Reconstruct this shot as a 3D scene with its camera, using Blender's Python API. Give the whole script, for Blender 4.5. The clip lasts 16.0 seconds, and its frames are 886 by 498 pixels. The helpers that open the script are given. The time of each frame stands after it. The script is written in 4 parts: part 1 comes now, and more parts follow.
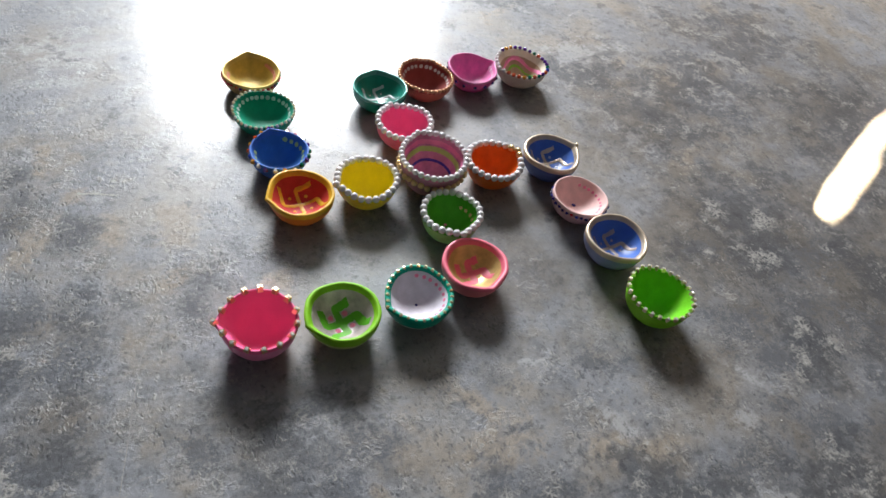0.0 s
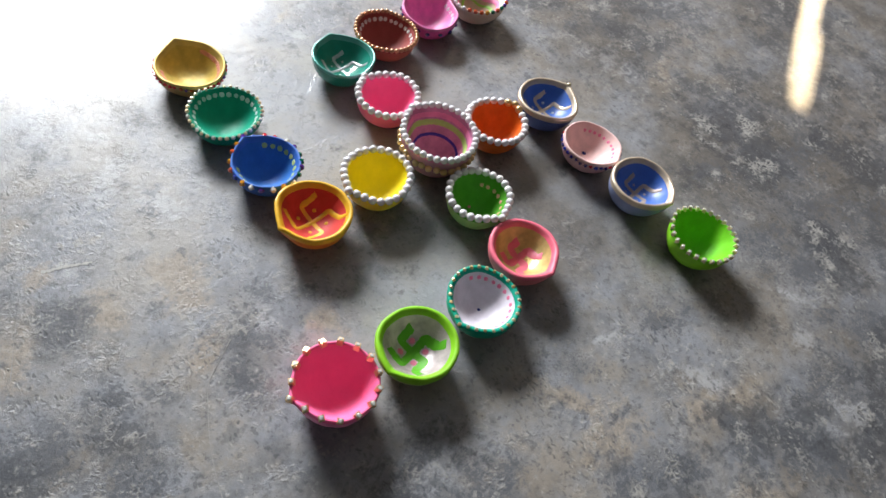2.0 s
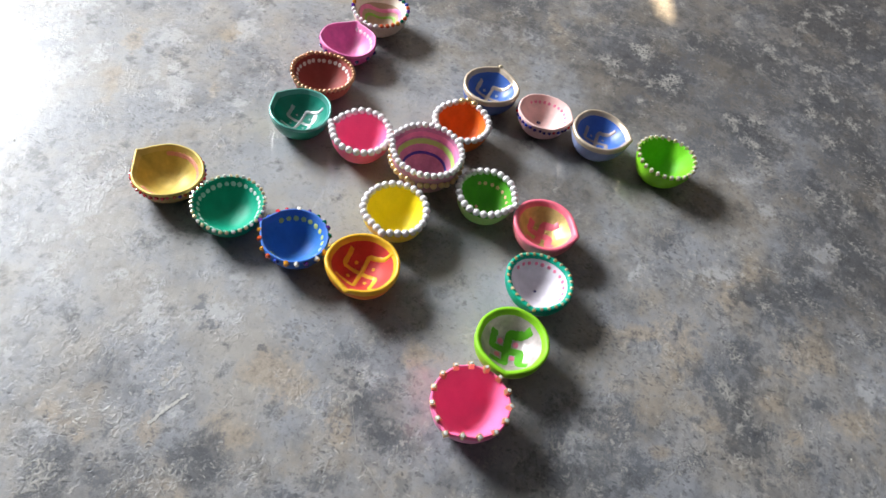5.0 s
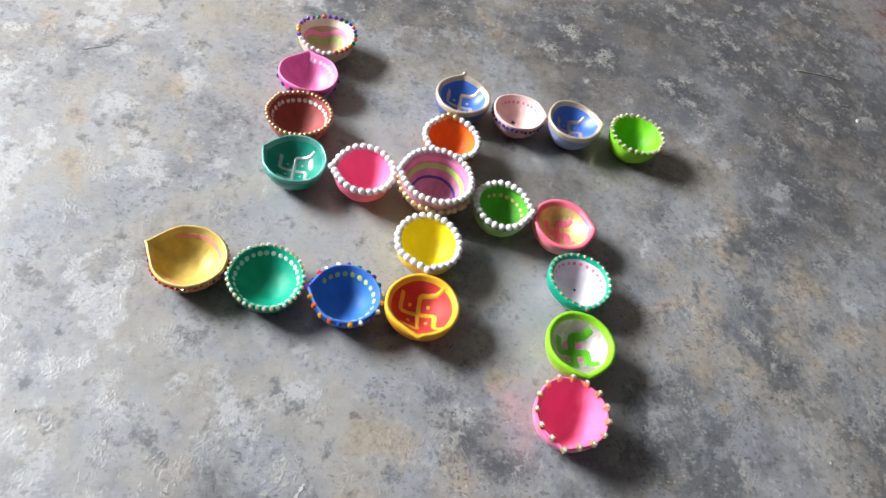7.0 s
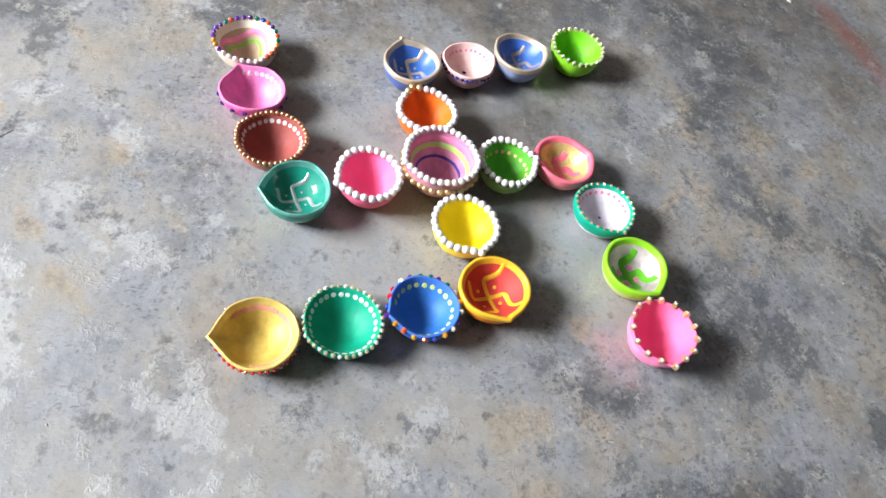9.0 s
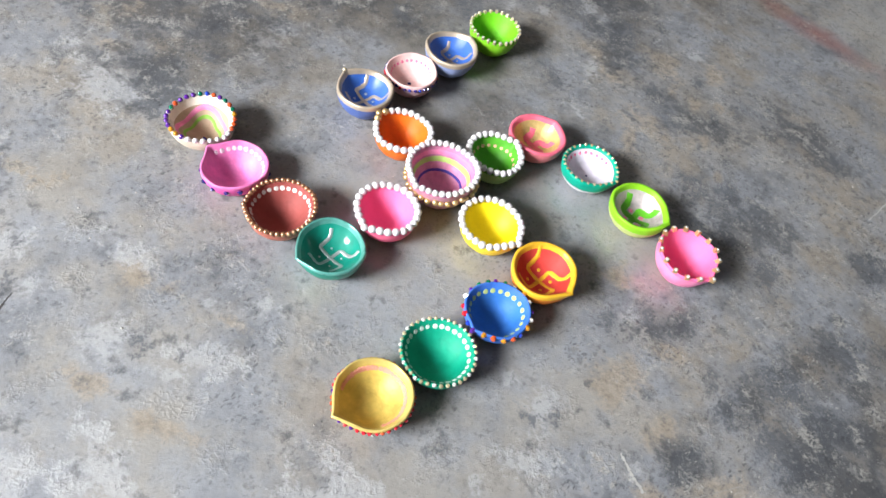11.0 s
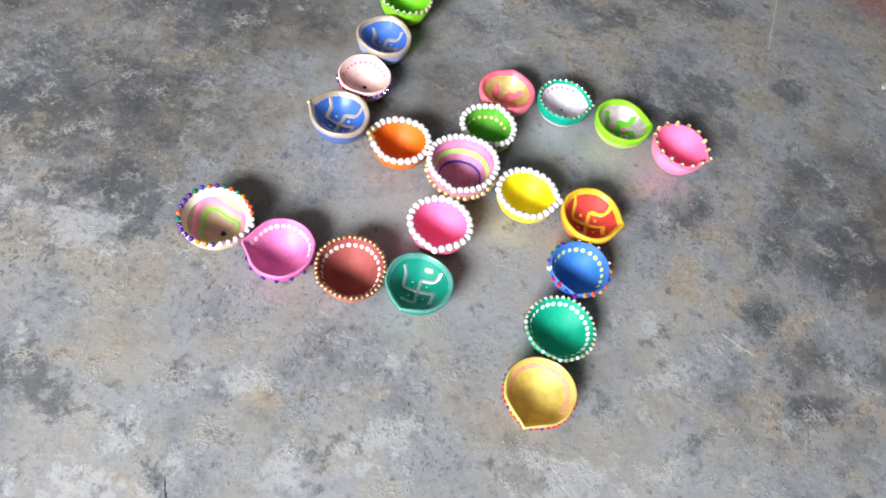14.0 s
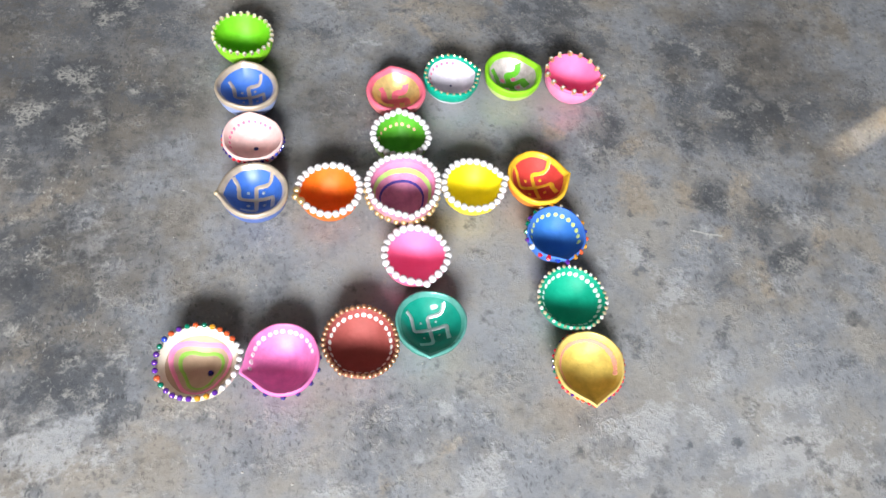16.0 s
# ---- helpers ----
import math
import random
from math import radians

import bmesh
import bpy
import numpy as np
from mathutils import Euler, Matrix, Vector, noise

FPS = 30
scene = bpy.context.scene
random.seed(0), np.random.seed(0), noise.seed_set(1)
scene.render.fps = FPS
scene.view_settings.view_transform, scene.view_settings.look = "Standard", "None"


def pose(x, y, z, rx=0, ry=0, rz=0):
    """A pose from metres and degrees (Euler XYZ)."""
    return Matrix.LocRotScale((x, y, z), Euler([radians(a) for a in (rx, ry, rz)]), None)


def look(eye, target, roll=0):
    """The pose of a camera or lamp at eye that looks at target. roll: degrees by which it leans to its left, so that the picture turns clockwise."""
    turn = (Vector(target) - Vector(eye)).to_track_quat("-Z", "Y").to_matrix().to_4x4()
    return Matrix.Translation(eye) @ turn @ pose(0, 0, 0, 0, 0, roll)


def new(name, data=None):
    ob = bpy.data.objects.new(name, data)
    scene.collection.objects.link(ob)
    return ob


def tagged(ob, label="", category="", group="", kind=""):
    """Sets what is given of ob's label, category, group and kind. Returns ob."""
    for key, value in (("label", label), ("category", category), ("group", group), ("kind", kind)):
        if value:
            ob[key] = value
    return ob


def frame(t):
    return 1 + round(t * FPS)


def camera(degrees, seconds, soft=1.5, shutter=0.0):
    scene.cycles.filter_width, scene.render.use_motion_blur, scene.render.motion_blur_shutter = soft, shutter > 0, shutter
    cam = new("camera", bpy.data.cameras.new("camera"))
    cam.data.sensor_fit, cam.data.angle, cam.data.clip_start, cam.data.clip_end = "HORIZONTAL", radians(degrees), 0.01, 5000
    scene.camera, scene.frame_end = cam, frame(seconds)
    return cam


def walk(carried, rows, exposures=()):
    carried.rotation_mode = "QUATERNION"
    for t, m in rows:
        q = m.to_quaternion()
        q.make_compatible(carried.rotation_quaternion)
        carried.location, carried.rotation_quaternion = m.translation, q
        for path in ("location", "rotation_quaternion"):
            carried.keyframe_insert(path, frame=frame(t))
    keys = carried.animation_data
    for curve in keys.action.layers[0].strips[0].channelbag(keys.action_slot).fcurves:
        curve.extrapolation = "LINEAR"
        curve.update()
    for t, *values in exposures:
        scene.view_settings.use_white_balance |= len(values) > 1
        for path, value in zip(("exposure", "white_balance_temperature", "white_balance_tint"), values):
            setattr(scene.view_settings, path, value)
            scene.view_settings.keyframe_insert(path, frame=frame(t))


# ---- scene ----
cam = camera(66.2, 16.0, soft=1.55)
PATH = [
    (0, (0.279, 0.422, 0.471), (-0.528, -0.647, -1.014), 14.8),
    (0.5, (0.31, 0.373, 0.479), (-0.535, -0.612, -1.043), 14.7),
    (1, (0.319, 0.319, 0.47), (-0.578, -0.587, -1.07), 16.0),
    (1.5, (0.333, 0.294, 0.469), (-0.556, -0.561, -1.106), 15.6),
    (2, (0.344, 0.251, 0.454), (-0.674, -0.365, -1.154), 19.8),
    (2.5, (0.36, 0.229, 0.462), (-0.744, -0.396, -1.085), 19.3),
    (3, (0.375, 0.219, 0.47), (-0.76, -0.365, -1.07), 17.8),
    (3.5, (0.388, 0.195, 0.47), (-0.787, -0.293, -1.073), 19.2),
    (4, (0.413, 0.17, 0.474), (-0.793, -0.134, -1.092), 18.7),
    (4.5, (0.42, 0.133, 0.477), (-0.774, -0.168, -1.099), 15.2),
    (5, (0.433, 0.116, 0.481), (-0.768, -0.101, -1.103), 15.3),
    (5.2, (0.442, 0.103, 0.486), (-0.771, -0.093, -1.092), 15.7),
    (7.3, (0.429, -0.08, 0.491), (-0.737, 0.252, -1.1), 21.4),
    (7.5, (0.415, -0.096, 0.497), (-0.719, 0.297, -1.103), 22.6),
    (8, (0.403, -0.126, 0.497), (-0.737, 0.381, -1.066), 20.3),
    (8.5, (0.387, -0.182, 0.483), (-0.615, 0.43, -1.137), 20.3),
    (9, (0.354, -0.224, 0.487), (-0.585, 0.464, -1.14), 19.6),
    (9.2, (0.343, -0.24, 0.479), (-0.609, 0.549, -1.093), 21.2),
    (11.3, (0.243, -0.373, 0.507), (-0.351, 0.668, -1.094), 17.0),
    (11.5, (0.234, -0.384, 0.515), (-0.313, 0.665, -1.098), 17.8),
    (12, (0.228, -0.405, 0.516), (-0.278, 0.695, -1.076), 16.4),
    (12.5, (0.19, -0.413, 0.534), (-0.22, 0.662, -1.102), 12.9),
    (13, (0.135, -0.425, 0.519), (-0.161, 0.645, -1.145), 13.8),
    (13.5, (0.083, -0.422, 0.526), (-0.088, 0.689, -1.127), 15.4),
    (14, (0.033, -0.418, 0.538), (-0.042, 0.655, -1.149), 15.7),
    (14.5, (0.001, -0.382, 0.55), (0.013, 0.749, -1.099), 14.7),
    (15, (-0.025, -0.376, 0.543), (0.232, 0.709, -1.117), 15.8),
    (15.5, (-0.065, -0.376, 0.537), (0.284, 0.628, -1.157), 16.9),
    (16, (-0.097, -0.346, 0.543), (0.308, 0.59, -1.178), 13.4),
]
EXPOSURES = [(0, 2.0), (2, 2.13), (3.5, 2.14), (4, 2.22), (5, 2.26), (8, 2.49), (12, 2.3), (16, 2.25)]
walk(cam, [(t, look(eye, target, roll)) for t, eye, target, roll in PATH], EXPOSURES)

# ---------------------------------------------------------------- light
world = bpy.data.worlds.new("sky")
scene.world = world
world.use_nodes = True
wn = world.node_tree
sky = wn.nodes.new("ShaderNodeTexSky")
sky.sky_type, sky.sun_disc = "NISHITA", False
SUN_AZ, SUN_EL = radians(203), radians(35)
sky.sun_elevation, sky.sun_rotation = SUN_EL, radians(90) - SUN_AZ
wn.links.new(sky.outputs["Color"], wn.nodes["Background"].inputs["Color"])
wn.nodes["Background"].inputs["Strength"].default_value = 0.05

sun_way = Vector((math.cos(SUN_EL) * math.cos(SUN_AZ), math.cos(SUN_EL) * math.sin(SUN_AZ), math.sin(SUN_EL)))
sun = new("sun", bpy.data.lights.new("sun", "SUN"))
sun.data.energy, sun.data.angle, sun.data.color = 5.0, radians(0.5), (1.0, 0.77, 0.48)
sun.matrix_world = look(sun_way * 4, (0, 0, 0))

# daylight that comes in through the open window
WIN_X0, WIN_X1, WIN_H, SOUTH = -1.37, -0.05, 1.88, -2.4
SILL = 1.05
sky_in = new("window_daylight", bpy.data.lights.new("window_daylight", "AREA"))
sky_in.data.shape, sky_in.data.size, sky_in.data.size_y = "RECTANGLE", WIN_X1 - WIN_X0 - 0.04, WIN_H - SILL - 0.02
sky_in.data.energy, sky_in.data.color = 59.0, (0.928, 0.955, 0.995)
sky_in.matrix_world = pose((WIN_X0 + WIN_X1) / 2, SOUTH - 0.05, (WIN_H + SILL) / 2, 90, 0, 0)


# ---------------------------------------------------------------- materials
def mat(name):
    m = bpy.data.materials.new(name)
    m.use_nodes = True
    return m, m.node_tree.nodes, m.node_tree.links, m.node_tree.nodes["Principled BSDF"]


def tint(nodes, links, factor, a, b, low=0.0, high=1.0):
    """Colour ramp between a and b, driven by factor."""
    r = nodes.new("ShaderNodeValToRGB")
    r.color_ramp.elements[0].position, r.color_ramp.elements[1].position = low, high
    r.color_ramp.elements[0].color, r.color_ramp.elements[1].color = (*a, 1), (*b, 1)
    links.new(factor, r.inputs["Fac"])
    return r.outputs["Color"]


def noise_tex(nodes, links, coord, scale, detail=4.0, rough=0.55, warp=0.0, stretch=None, turn=0.0):
    if stretch:
        mp = nodes.new("ShaderNodeMapping")
        mp.inputs["Scale"].default_value = stretch
        mp.inputs["Rotation"].default_value = (0, 0, radians(turn))
        links.new(coord, mp.inputs["Vector"])
        coord = mp.outputs["Vector"]
    n = nodes.new("ShaderNodeTexNoise")
    n.inputs["Scale"].default_value, n.inputs["Detail"].default_value = scale, detail
    n.inputs["Roughness"].default_value, n.inputs["Distortion"].default_value = rough, warp
    links.new(coord, n.inputs["Vector"])
    return n.outputs["Fac"]


def mix(nodes, links, fac, a, b, blend="MIX"):
    m = nodes.new("ShaderNodeMix")
    m.data_type, m.blend_type = "RGBA", blend
    for k, v in ((0, fac), (6, a), (7, b)):
        if isinstance(v, (int, float)):
            m.inputs[k].default_value = v
        elif isinstance(v, tuple):
            m.inputs[k].default_value = (*v, 1)
        else:
            links.new(v, m.inputs[k])
    return m.outputs[2]


def math_node(nodes, links, op, a, b=0.5, clamp=False):
    m = nodes.new("ShaderNodeMath")
    m.operation, m.use_clamp = op, clamp
    for k, v in ((0, a), (1, b)):
        if isinstance(v, (int, float)):
            m.inputs[k].default_value = v
        else:
            links.new(v, m.inputs[k])
    return m.outputs[0]


PAINTS = {}


def paint(name, rgb, rough=0.5, metal=0.0, coat=0.0, grain=1.0, satin=0.12, vary=0.80):
    """Brushed-on craft paint over clay: uneven coverage, brush relief and small pits."""
    if name in PAINTS:
        return PAINTS[name]
    m, n, l, b = mat(name)
    tc = n.new("ShaderNodeTexCoord")
    co = tc.outputs["Object"]
    big = noise_tex(n, l, co, 70, 3, 0.6)
    fine = noise_tex(n, l, co, 600, 3, 0.6)
    dark = tuple(c * vary for c in rgb)
    light = tuple(min(1, c * 1.06 + 0.006) for c in rgb)
    base = tint(n, l, big, dark, light, 0.3, 0.7)
    chips = tint(n, l, fine, (1, 1, 1), (0.86, 0.84, 0.82), 0.62, 0.78)
    base = mix(n, l, 1.0, base, chips, "MULTIPLY")
    l.new(base, b.inputs["Base Color"])
    l.new(tint(n, l, big, (rough * 0.85,) * 3, (min(1, rough * 1.2),) * 3), b.inputs["Roughness"])
    b.inputs["Metallic"].default_value = metal
    b.inputs["Specular IOR Level"].default_value = 0.25 if satin < 0.2 else 0.4
    b.inputs["Coat Weight"].default_value, b.inputs["Coat Roughness"].default_value = coat * 0.7, satin
    bump = n.new("ShaderNodeBump")
    bump.inputs["Strength"].default_value, bump.inputs["Distance"].default_value = 0.40 * grain, 0.0006
    relief = math_node(n, l, "ADD", noise_tex(n, l, co, 260, 4, 0.65), math_node(n, l, "MULTIPLY", big, 1.4))
    l.new(relief, bump.inputs["Height"])
    l.new(bump.outputs["Normal"], b.inputs["Normal"])
    PAINTS[name] = m
    return m


def gloss(name, rgb, rough=0.15, metal=0.0, coat=0.0, spread=0.12):
    """Pearls, beads and stones: each piece a little lighter or darker than its neighbour."""
    if name in PAINTS:
        return PAINTS[name]
    m, n, l, b = mat(name)
    info = n.new("ShaderNodeObjectInfo")
    col = tint(n, l, info.outputs["Random"], tuple(c * (1 - spread) for c in rgb), tuple(min(1, c * (1 + spread)) for c in rgb))
    l.new(col, b.inputs["Base Color"])
    b.inputs["Roughness"].default_value, b.inputs["Metallic"].default_value = rough, metal
    b.inputs["Coat Weight"].default_value, b.inputs["Coat Roughness"].default_value = coat, 0.08
    PAINTS[name] = m
    return m


def blotches(n, l, name, wobble):
    """Where worn, stained or shade-darkened patches of known place lie: the floor's own map of them, made ragged by
    wobble.
    """
    at_node = n.new("ShaderNodeAttribute")
    at_node.attribute_name = name
    return math_node(n, l, "ADD", at_node.outputs["Fac"], wobble, True)


def stain_map(x, y, spots):
    """The union of soft ellipses (x, y, rx, ry, turn) over arrays of places: 1.7 in the middle, 0 outside."""
    best = np.full(x.shape, 9.0)
    for cx, cy, rx, ry, turn in spots:
        c, s = math.cos(radians(turn)), math.sin(radians(turn))
        u, v = ((x - cx) * c + (y - cy) * s) / rx, ((y - cy) * c - (x - cx) * s) / ry
        best = np.minimum(best, np.hypot(u, v))
    return np.maximum(1.7 - best, 0.0)


DARK_WEST = [
    (-0.42, -0.06, 0.14, 0.075, 20), (-0.29, -0.13, 0.06, 0.035, 10), (-0.32, 0.15, 0.09, 0.06, 30),
    (-0.285, -0.335, 0.05, 0.035, 60), (-0.33, -0.03, 0.03, 0.025, 0), (-0.26, 0.30, 0.06, 0.035, 60),
    (-0.43, 0.30, 0.09, 0.05, 120), (-0.15, 0.42, 0.09, 0.05, 10), (-0.60, 0.05, 0.12, 0.07, 40),
    (-0.05, 0.36, 0.06, 0.03, 150), (-0.60, 0.40, 0.22, 0.18, 30), (-0.38, 0.54, 0.20, 0.09, -8), (-0.37, 0.41, 0.13, 0.08, 20),
    (-0.58, -0.16, 0.12, 0.08, 0),
]
DARK_EAST = [
    (0.22, 0.23, 0.055, 0.030, 55), (0.09, 0.33, 0.055, 0.022, 10), (0.20, 0.42, 0.07, 0.035, 0),
    (0.36, 0.17, 0.045, 0.028, 70), (0.41, 0.11, 0.05, 0.025, 20), (0.365, -0.055, 0.030, 0.017, 10), (0.324, -0.030, 0.018, 0.022, 0), (0.372, -0.105, 0.035, 0.014, 20),
    (0.405, 0.063, 0.05, 0.030, 20),
    (0.232, 0.058, 0.013, 0.026, -30),
    (0.33, 0.07, 0.03, 0.018, 100), (0.335, 0.30, 0.020, 0.026, 0),
]
RED_WEST = [(-0.56, 0.78, 0.24, 0.15, -20), (-0.32, 0.69, 0.14, 0.055, -8)]
DROP_SPOTS = [
    (-0.218, -0.279, 0.010, 0.007, 70), (-0.134, -0.264, 0.006, 0.005, 0), (-0.105, -0.284, 0.008, 0.004, 50),
    (-0.167, -0.280, 0.006, 0.005, 0), (-0.218, -0.335, 0.013, 0.009, 60), (-0.212, -0.303, 0.016, 0.008, 10), (0.231, -0.072, 0.014, 0.010, 80),
]
OCHRE_SPOTS = [(-0.080, -0.271, 0.016, 0.011, 60), (-0.235, -0.275, 0.03, 0.016, 30)]
RED_EAST = [(-0.12, 0.657, 0.13, 0.028, -4), (0.10, 0.65, 0.13, 0.030, 0), (0.28, 0.64, 0.11, 0.05, -20), (0.46, 0.55, 0.12, 0.075, -25)]
WARM_SPOTS = [(0.11, 0.36, 0.38, 0.17, -10), (-0.12, 0.30, 0.20, 0.10, 20), (0.38, -0.08, 0.12, 0.10, 0)]
CLEAN_SPOTS = [
    (0.03, -0.09, 0.23, 0.125, 0), (0.02, -0.34, 0.42, 0.14, 0), (0.25, -0.25, 0.17, 0.10, 0), (-0.10, 0.12, 0.12, 0.10, 30), (0.10, 0.10, 0.14, 0.08, 20),
]
# stained northwest floor; the spot at (-0.06, 0.13) paints in the lamps' soft shadows
STAIN_AND_SHADE_WASH = [(-0.42, 0.22, 0.24, 0.16, 25), (-0.22, 0.46, 0.22, 0.13, -10), (-0.62, 0.02, 0.22, 0.13, 10), (-0.62, 0.38, 0.26, 0.20, 0), (-0.78, 0.15, 0.20, 0.22, 0), (-0.18, 0.60, 0.22, 0.11, 0), (0.47, 0.15, 0.10, 0.16, 0), (-0.06, 0.13, 0.08, 0.07, 0),
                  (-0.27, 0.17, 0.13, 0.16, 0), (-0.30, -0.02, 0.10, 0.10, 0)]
GREY_SPOTS = [(-0.18, 0.86, 0.16, 0.10, -10), (0.24, 0.76, 0.18, 0.13, -12)]
PALE_SPOTS = [
    (-0.111, -0.262, 0.030, 0.018, 20), (-0.046, -0.316, 0.024, 0.020, 0), (-0.169, -0.318, 0.022, 0.016, 40), (-0.163, -0.366, 0.060, 0.022, 10),
    (0.006, -0.268, 0.040, 0.020, 25), (-0.274, -0.300, 0.028, 0.007, 110), (-0.004, -0.206, 0.028, 0.014, 30),
    (0.17, -0.25, 0.05, 0.03, 30), (0.29, -0.29, 0.08, 0.04, 0), (-0.30, -0.17, 0.06, 0.03, 20),
    (-0.12, 0.40, 0.035, 0.012, 120), (0.06, -0.36, 0.06, 0.025, 0), (-0.02, -0.42, 0.10, 0.03, 10),
]
SLATE_NORTHEAST = [
    (0.197, 0.031, 0.017, 0.01, 120), (0.219, 0.062, 0.019, 0.011, 120), (0.249, 0.079, 0.021, 0.017, 115), (0.316, -0.034, 0.021, 0.017, 95),
    (0.352, -0.074, 0.025, 0.015, 110), (0.355, -0.114, 0.014, 0.011, 85), (0.266, -0.005, 0.008, 0.006, 120), (0.227, -0.084, 0.009, 0.007, 115),
    (0.224, -0.039, 0.008, 0.005, 115), (0.295, 0.054, 0.015, 0.007, 115),
]
TAN_EAST = [
    (0.334, -0.133, 0.011, 0.008, 95), (0.339, -0.111, 0.009, 0.006, 110), (0.175, 0.074, 0.018, 0.01, 120), (0.292, -0.023, 0.019, 0.015, 110),
    (0.015, 0.381, 0.037, 0.023, 135), (0.053, 0.345, 0.011, 0.007, 135), (0.092, 0.277, 0.013, 0.01, 165), (0.08, 0.356, 0.016, 0.007, 120),
    (0.122, 0.313, 0.02, 0.007, 120), (0.166, 0.274, 0.012, 0.006, 120), (0.071, 0.234, 0.032, 0.01, 120), (0.051, 0.272, 0.012, 0.008, 160),
    (0.061, 0.432, 0.026, 0.014, 130), (0.104, 0.376, 0.013, 0.006, 125), (-0.015, 0.309, 0.025, 0.017, 140), (0.121, 0.237, 0.02, 0.01, 120),
]
LIMY_EAST = [
    (0.216, -0.086, 0.026, 0.013, 115), (0.296, -0.067, 0.01, 0.005, 115), (0.179, -0.086, 0.011, 0.008, 120), (0.221, -0.17, 0.011, 0.008, 105),
    (0.309, -0.194, 0.01, 0.007, 55), (-0.032, 0.292, 0.024, 0.009, 125), (-0.08, 0.376, 0.038, 0.005, 120), (-0.064, 0.355, 0.009, 0.005, 130),
    (-0.021, 0.417, 0.015, 0.006, 125), (0.197, 0.22, 0.022, 0.01, 120), (0.031, 0.435, 0.018, 0.01, 130), (0.081, 0.316, 0.013, 0.007, 125),
]
SLATE_NORTHWEST = [
    (-0.307, 0.201, 0.051, 0.033, 145), (-0.343, 0.3, 0.062, 0.037, 145), (-0.364, 0.368, 0.054, 0.027, 140), (-0.215, 0.294, 0.045, 0.024, 135),
    (-0.279, 0.405, 0.049, 0.028, 155), (-0.182, 0.332, 0.023, 0.014, 145), (-0.499, 0.43, 0.06, 0.027, 135),
]
LIMY_NORTHWEST = [
    (-0.253, 0.332, 0.011, 0.007, 140), (-0.175, 0.299, 0.021, 0.005, 120), (-0.206, 0.327, 0.012, 0.007, 160), (-0.144, 0.336, 0.016, 0.009, 135),
    (-0.327, 0.19, 0.011, 0.005, 130), (-0.221, 0.382, 0.016, 0.009, 170), (-0.431, 0.387, 0.028, 0.012, 135), (-0.174, 0.402, 0.036, 0.018, 130),
    (-0.284, 0.162, 0.017, 0.011, 155), (-0.224, 0.45, 0.02, 0.009, 170),
]
SLATE_NORTH = [
    (-0.06, 0.398, 0.051, 0.022, 125), (0.042, 0.322, 0.028, 0.013, 125), (0.082, 0.302, 0.023, 0.016, 165), (0.115, 0.346, 0.026, 0.011, 120),
    (0.186, 0.261, 0.021, 0.016, 135), (0.059, 0.397, 0.017, 0.009, 130), (0.126, 0.385, 0.025, 0.013, 125), (0.163, 0.297, 0.019, 0.01, 125),
    (0.165, 0.226, 0.019, 0.009, 120), (0.047, 0.214, 0.027, 0.014, 125),
]
SLATE_WEST = [
    (-0.432, -0.075, 0.023, 0.02, 170), (-0.282, -0.068, 0.011, 0.009, 20), (-0.291, -0.13, 0.026, 0.017, 140), (-0.261, -0.165, 0.011, 0.008, 25),
    (-0.412, -0.131, 0.017, 0.014, 165), (-0.364, -0.19, 0.018, 0.011, 145), (-0.324, -0.058, 0.009, 0.008, 10), (-0.324, 0.004, 0.017, 0.011, 35),
    (-0.169, -0.033, 0.005, 0.005, 40),
]
LIMY_WEST = [
    (-0.434, -0.034, 0.034, 0.014, 35), (-0.283, 0.022, 0.02, 0.014, 35), (-0.3, -0.183, 0.029, 0.02, 25), (-0.297, -0.144, 0.007, 0.006, 175),
    (-0.285, -0.117, 0.013, 0.01, 20), (-0.276, -0.008, 0.023, 0.012, 35), (-0.374, -0.169, 0.01, 0.008, 10), (-0.284, -0.163, 0.02, 0.014, 25),
]
TAN_WEST = [
    (-0.388, -0.088, 0.027, 0.016, 30), (-0.31, -0.095, 0.026, 0.016, 30), (-0.349, -0.142, 0.02, 0.011, 30), (-0.317, 0.046, 0.048, 0.013, 35),
]
SLATE_SOUTHEAST = [
    (0.318, -0.024, 0.02, 0.015, 70), (0.358, -0.066, 0.028, 0.016, 40), (0.385, -0.111, 0.015, 0.008, 40), (0.353, -0.112, 0.013, 0.007, 40),
    (0.388, 0.043, 0.035, 0.023, 65), (0.347, 0.099, 0.047, 0.028, 50), (0.321, 0.037, 0.021, 0.011, 90), (0.392, 0.089, 0.032, 0.02, 75),
    (0.436, -0.052, 0.023, 0.012, 40), (0.277, -0.165, 0.012, 0.007, 35), (0.29, -0.124, 0.01, 0.006, 40), (0.325, -0.097, 0.007, 0.005, 50),
    (0.433, 0.021, 0.018, 0.008, 40), (0.224, -0.087, 0.008, 0.005, 40), (0.224, -0.039, 0.006, 0.004, 95), (0.194, 0.015, 0.004, 0.003, 80),
]
TAN_SOUTHEAST = [
    (0.253, 0.045, 0.021, 0.01, 40), (0.236, -0.019, 0.035, 0.023, 45), (0.308, -0.078, 0.018, 0.007, 35), (0.355, -0.017, 0.024, 0.014, 45),
    (0.332, -0.14, 0.01, 0.006, 95), (0.422, -0.086, 0.018, 0.009, 40), (0.346, 0.148, 0.017, 0.011, 80),
]
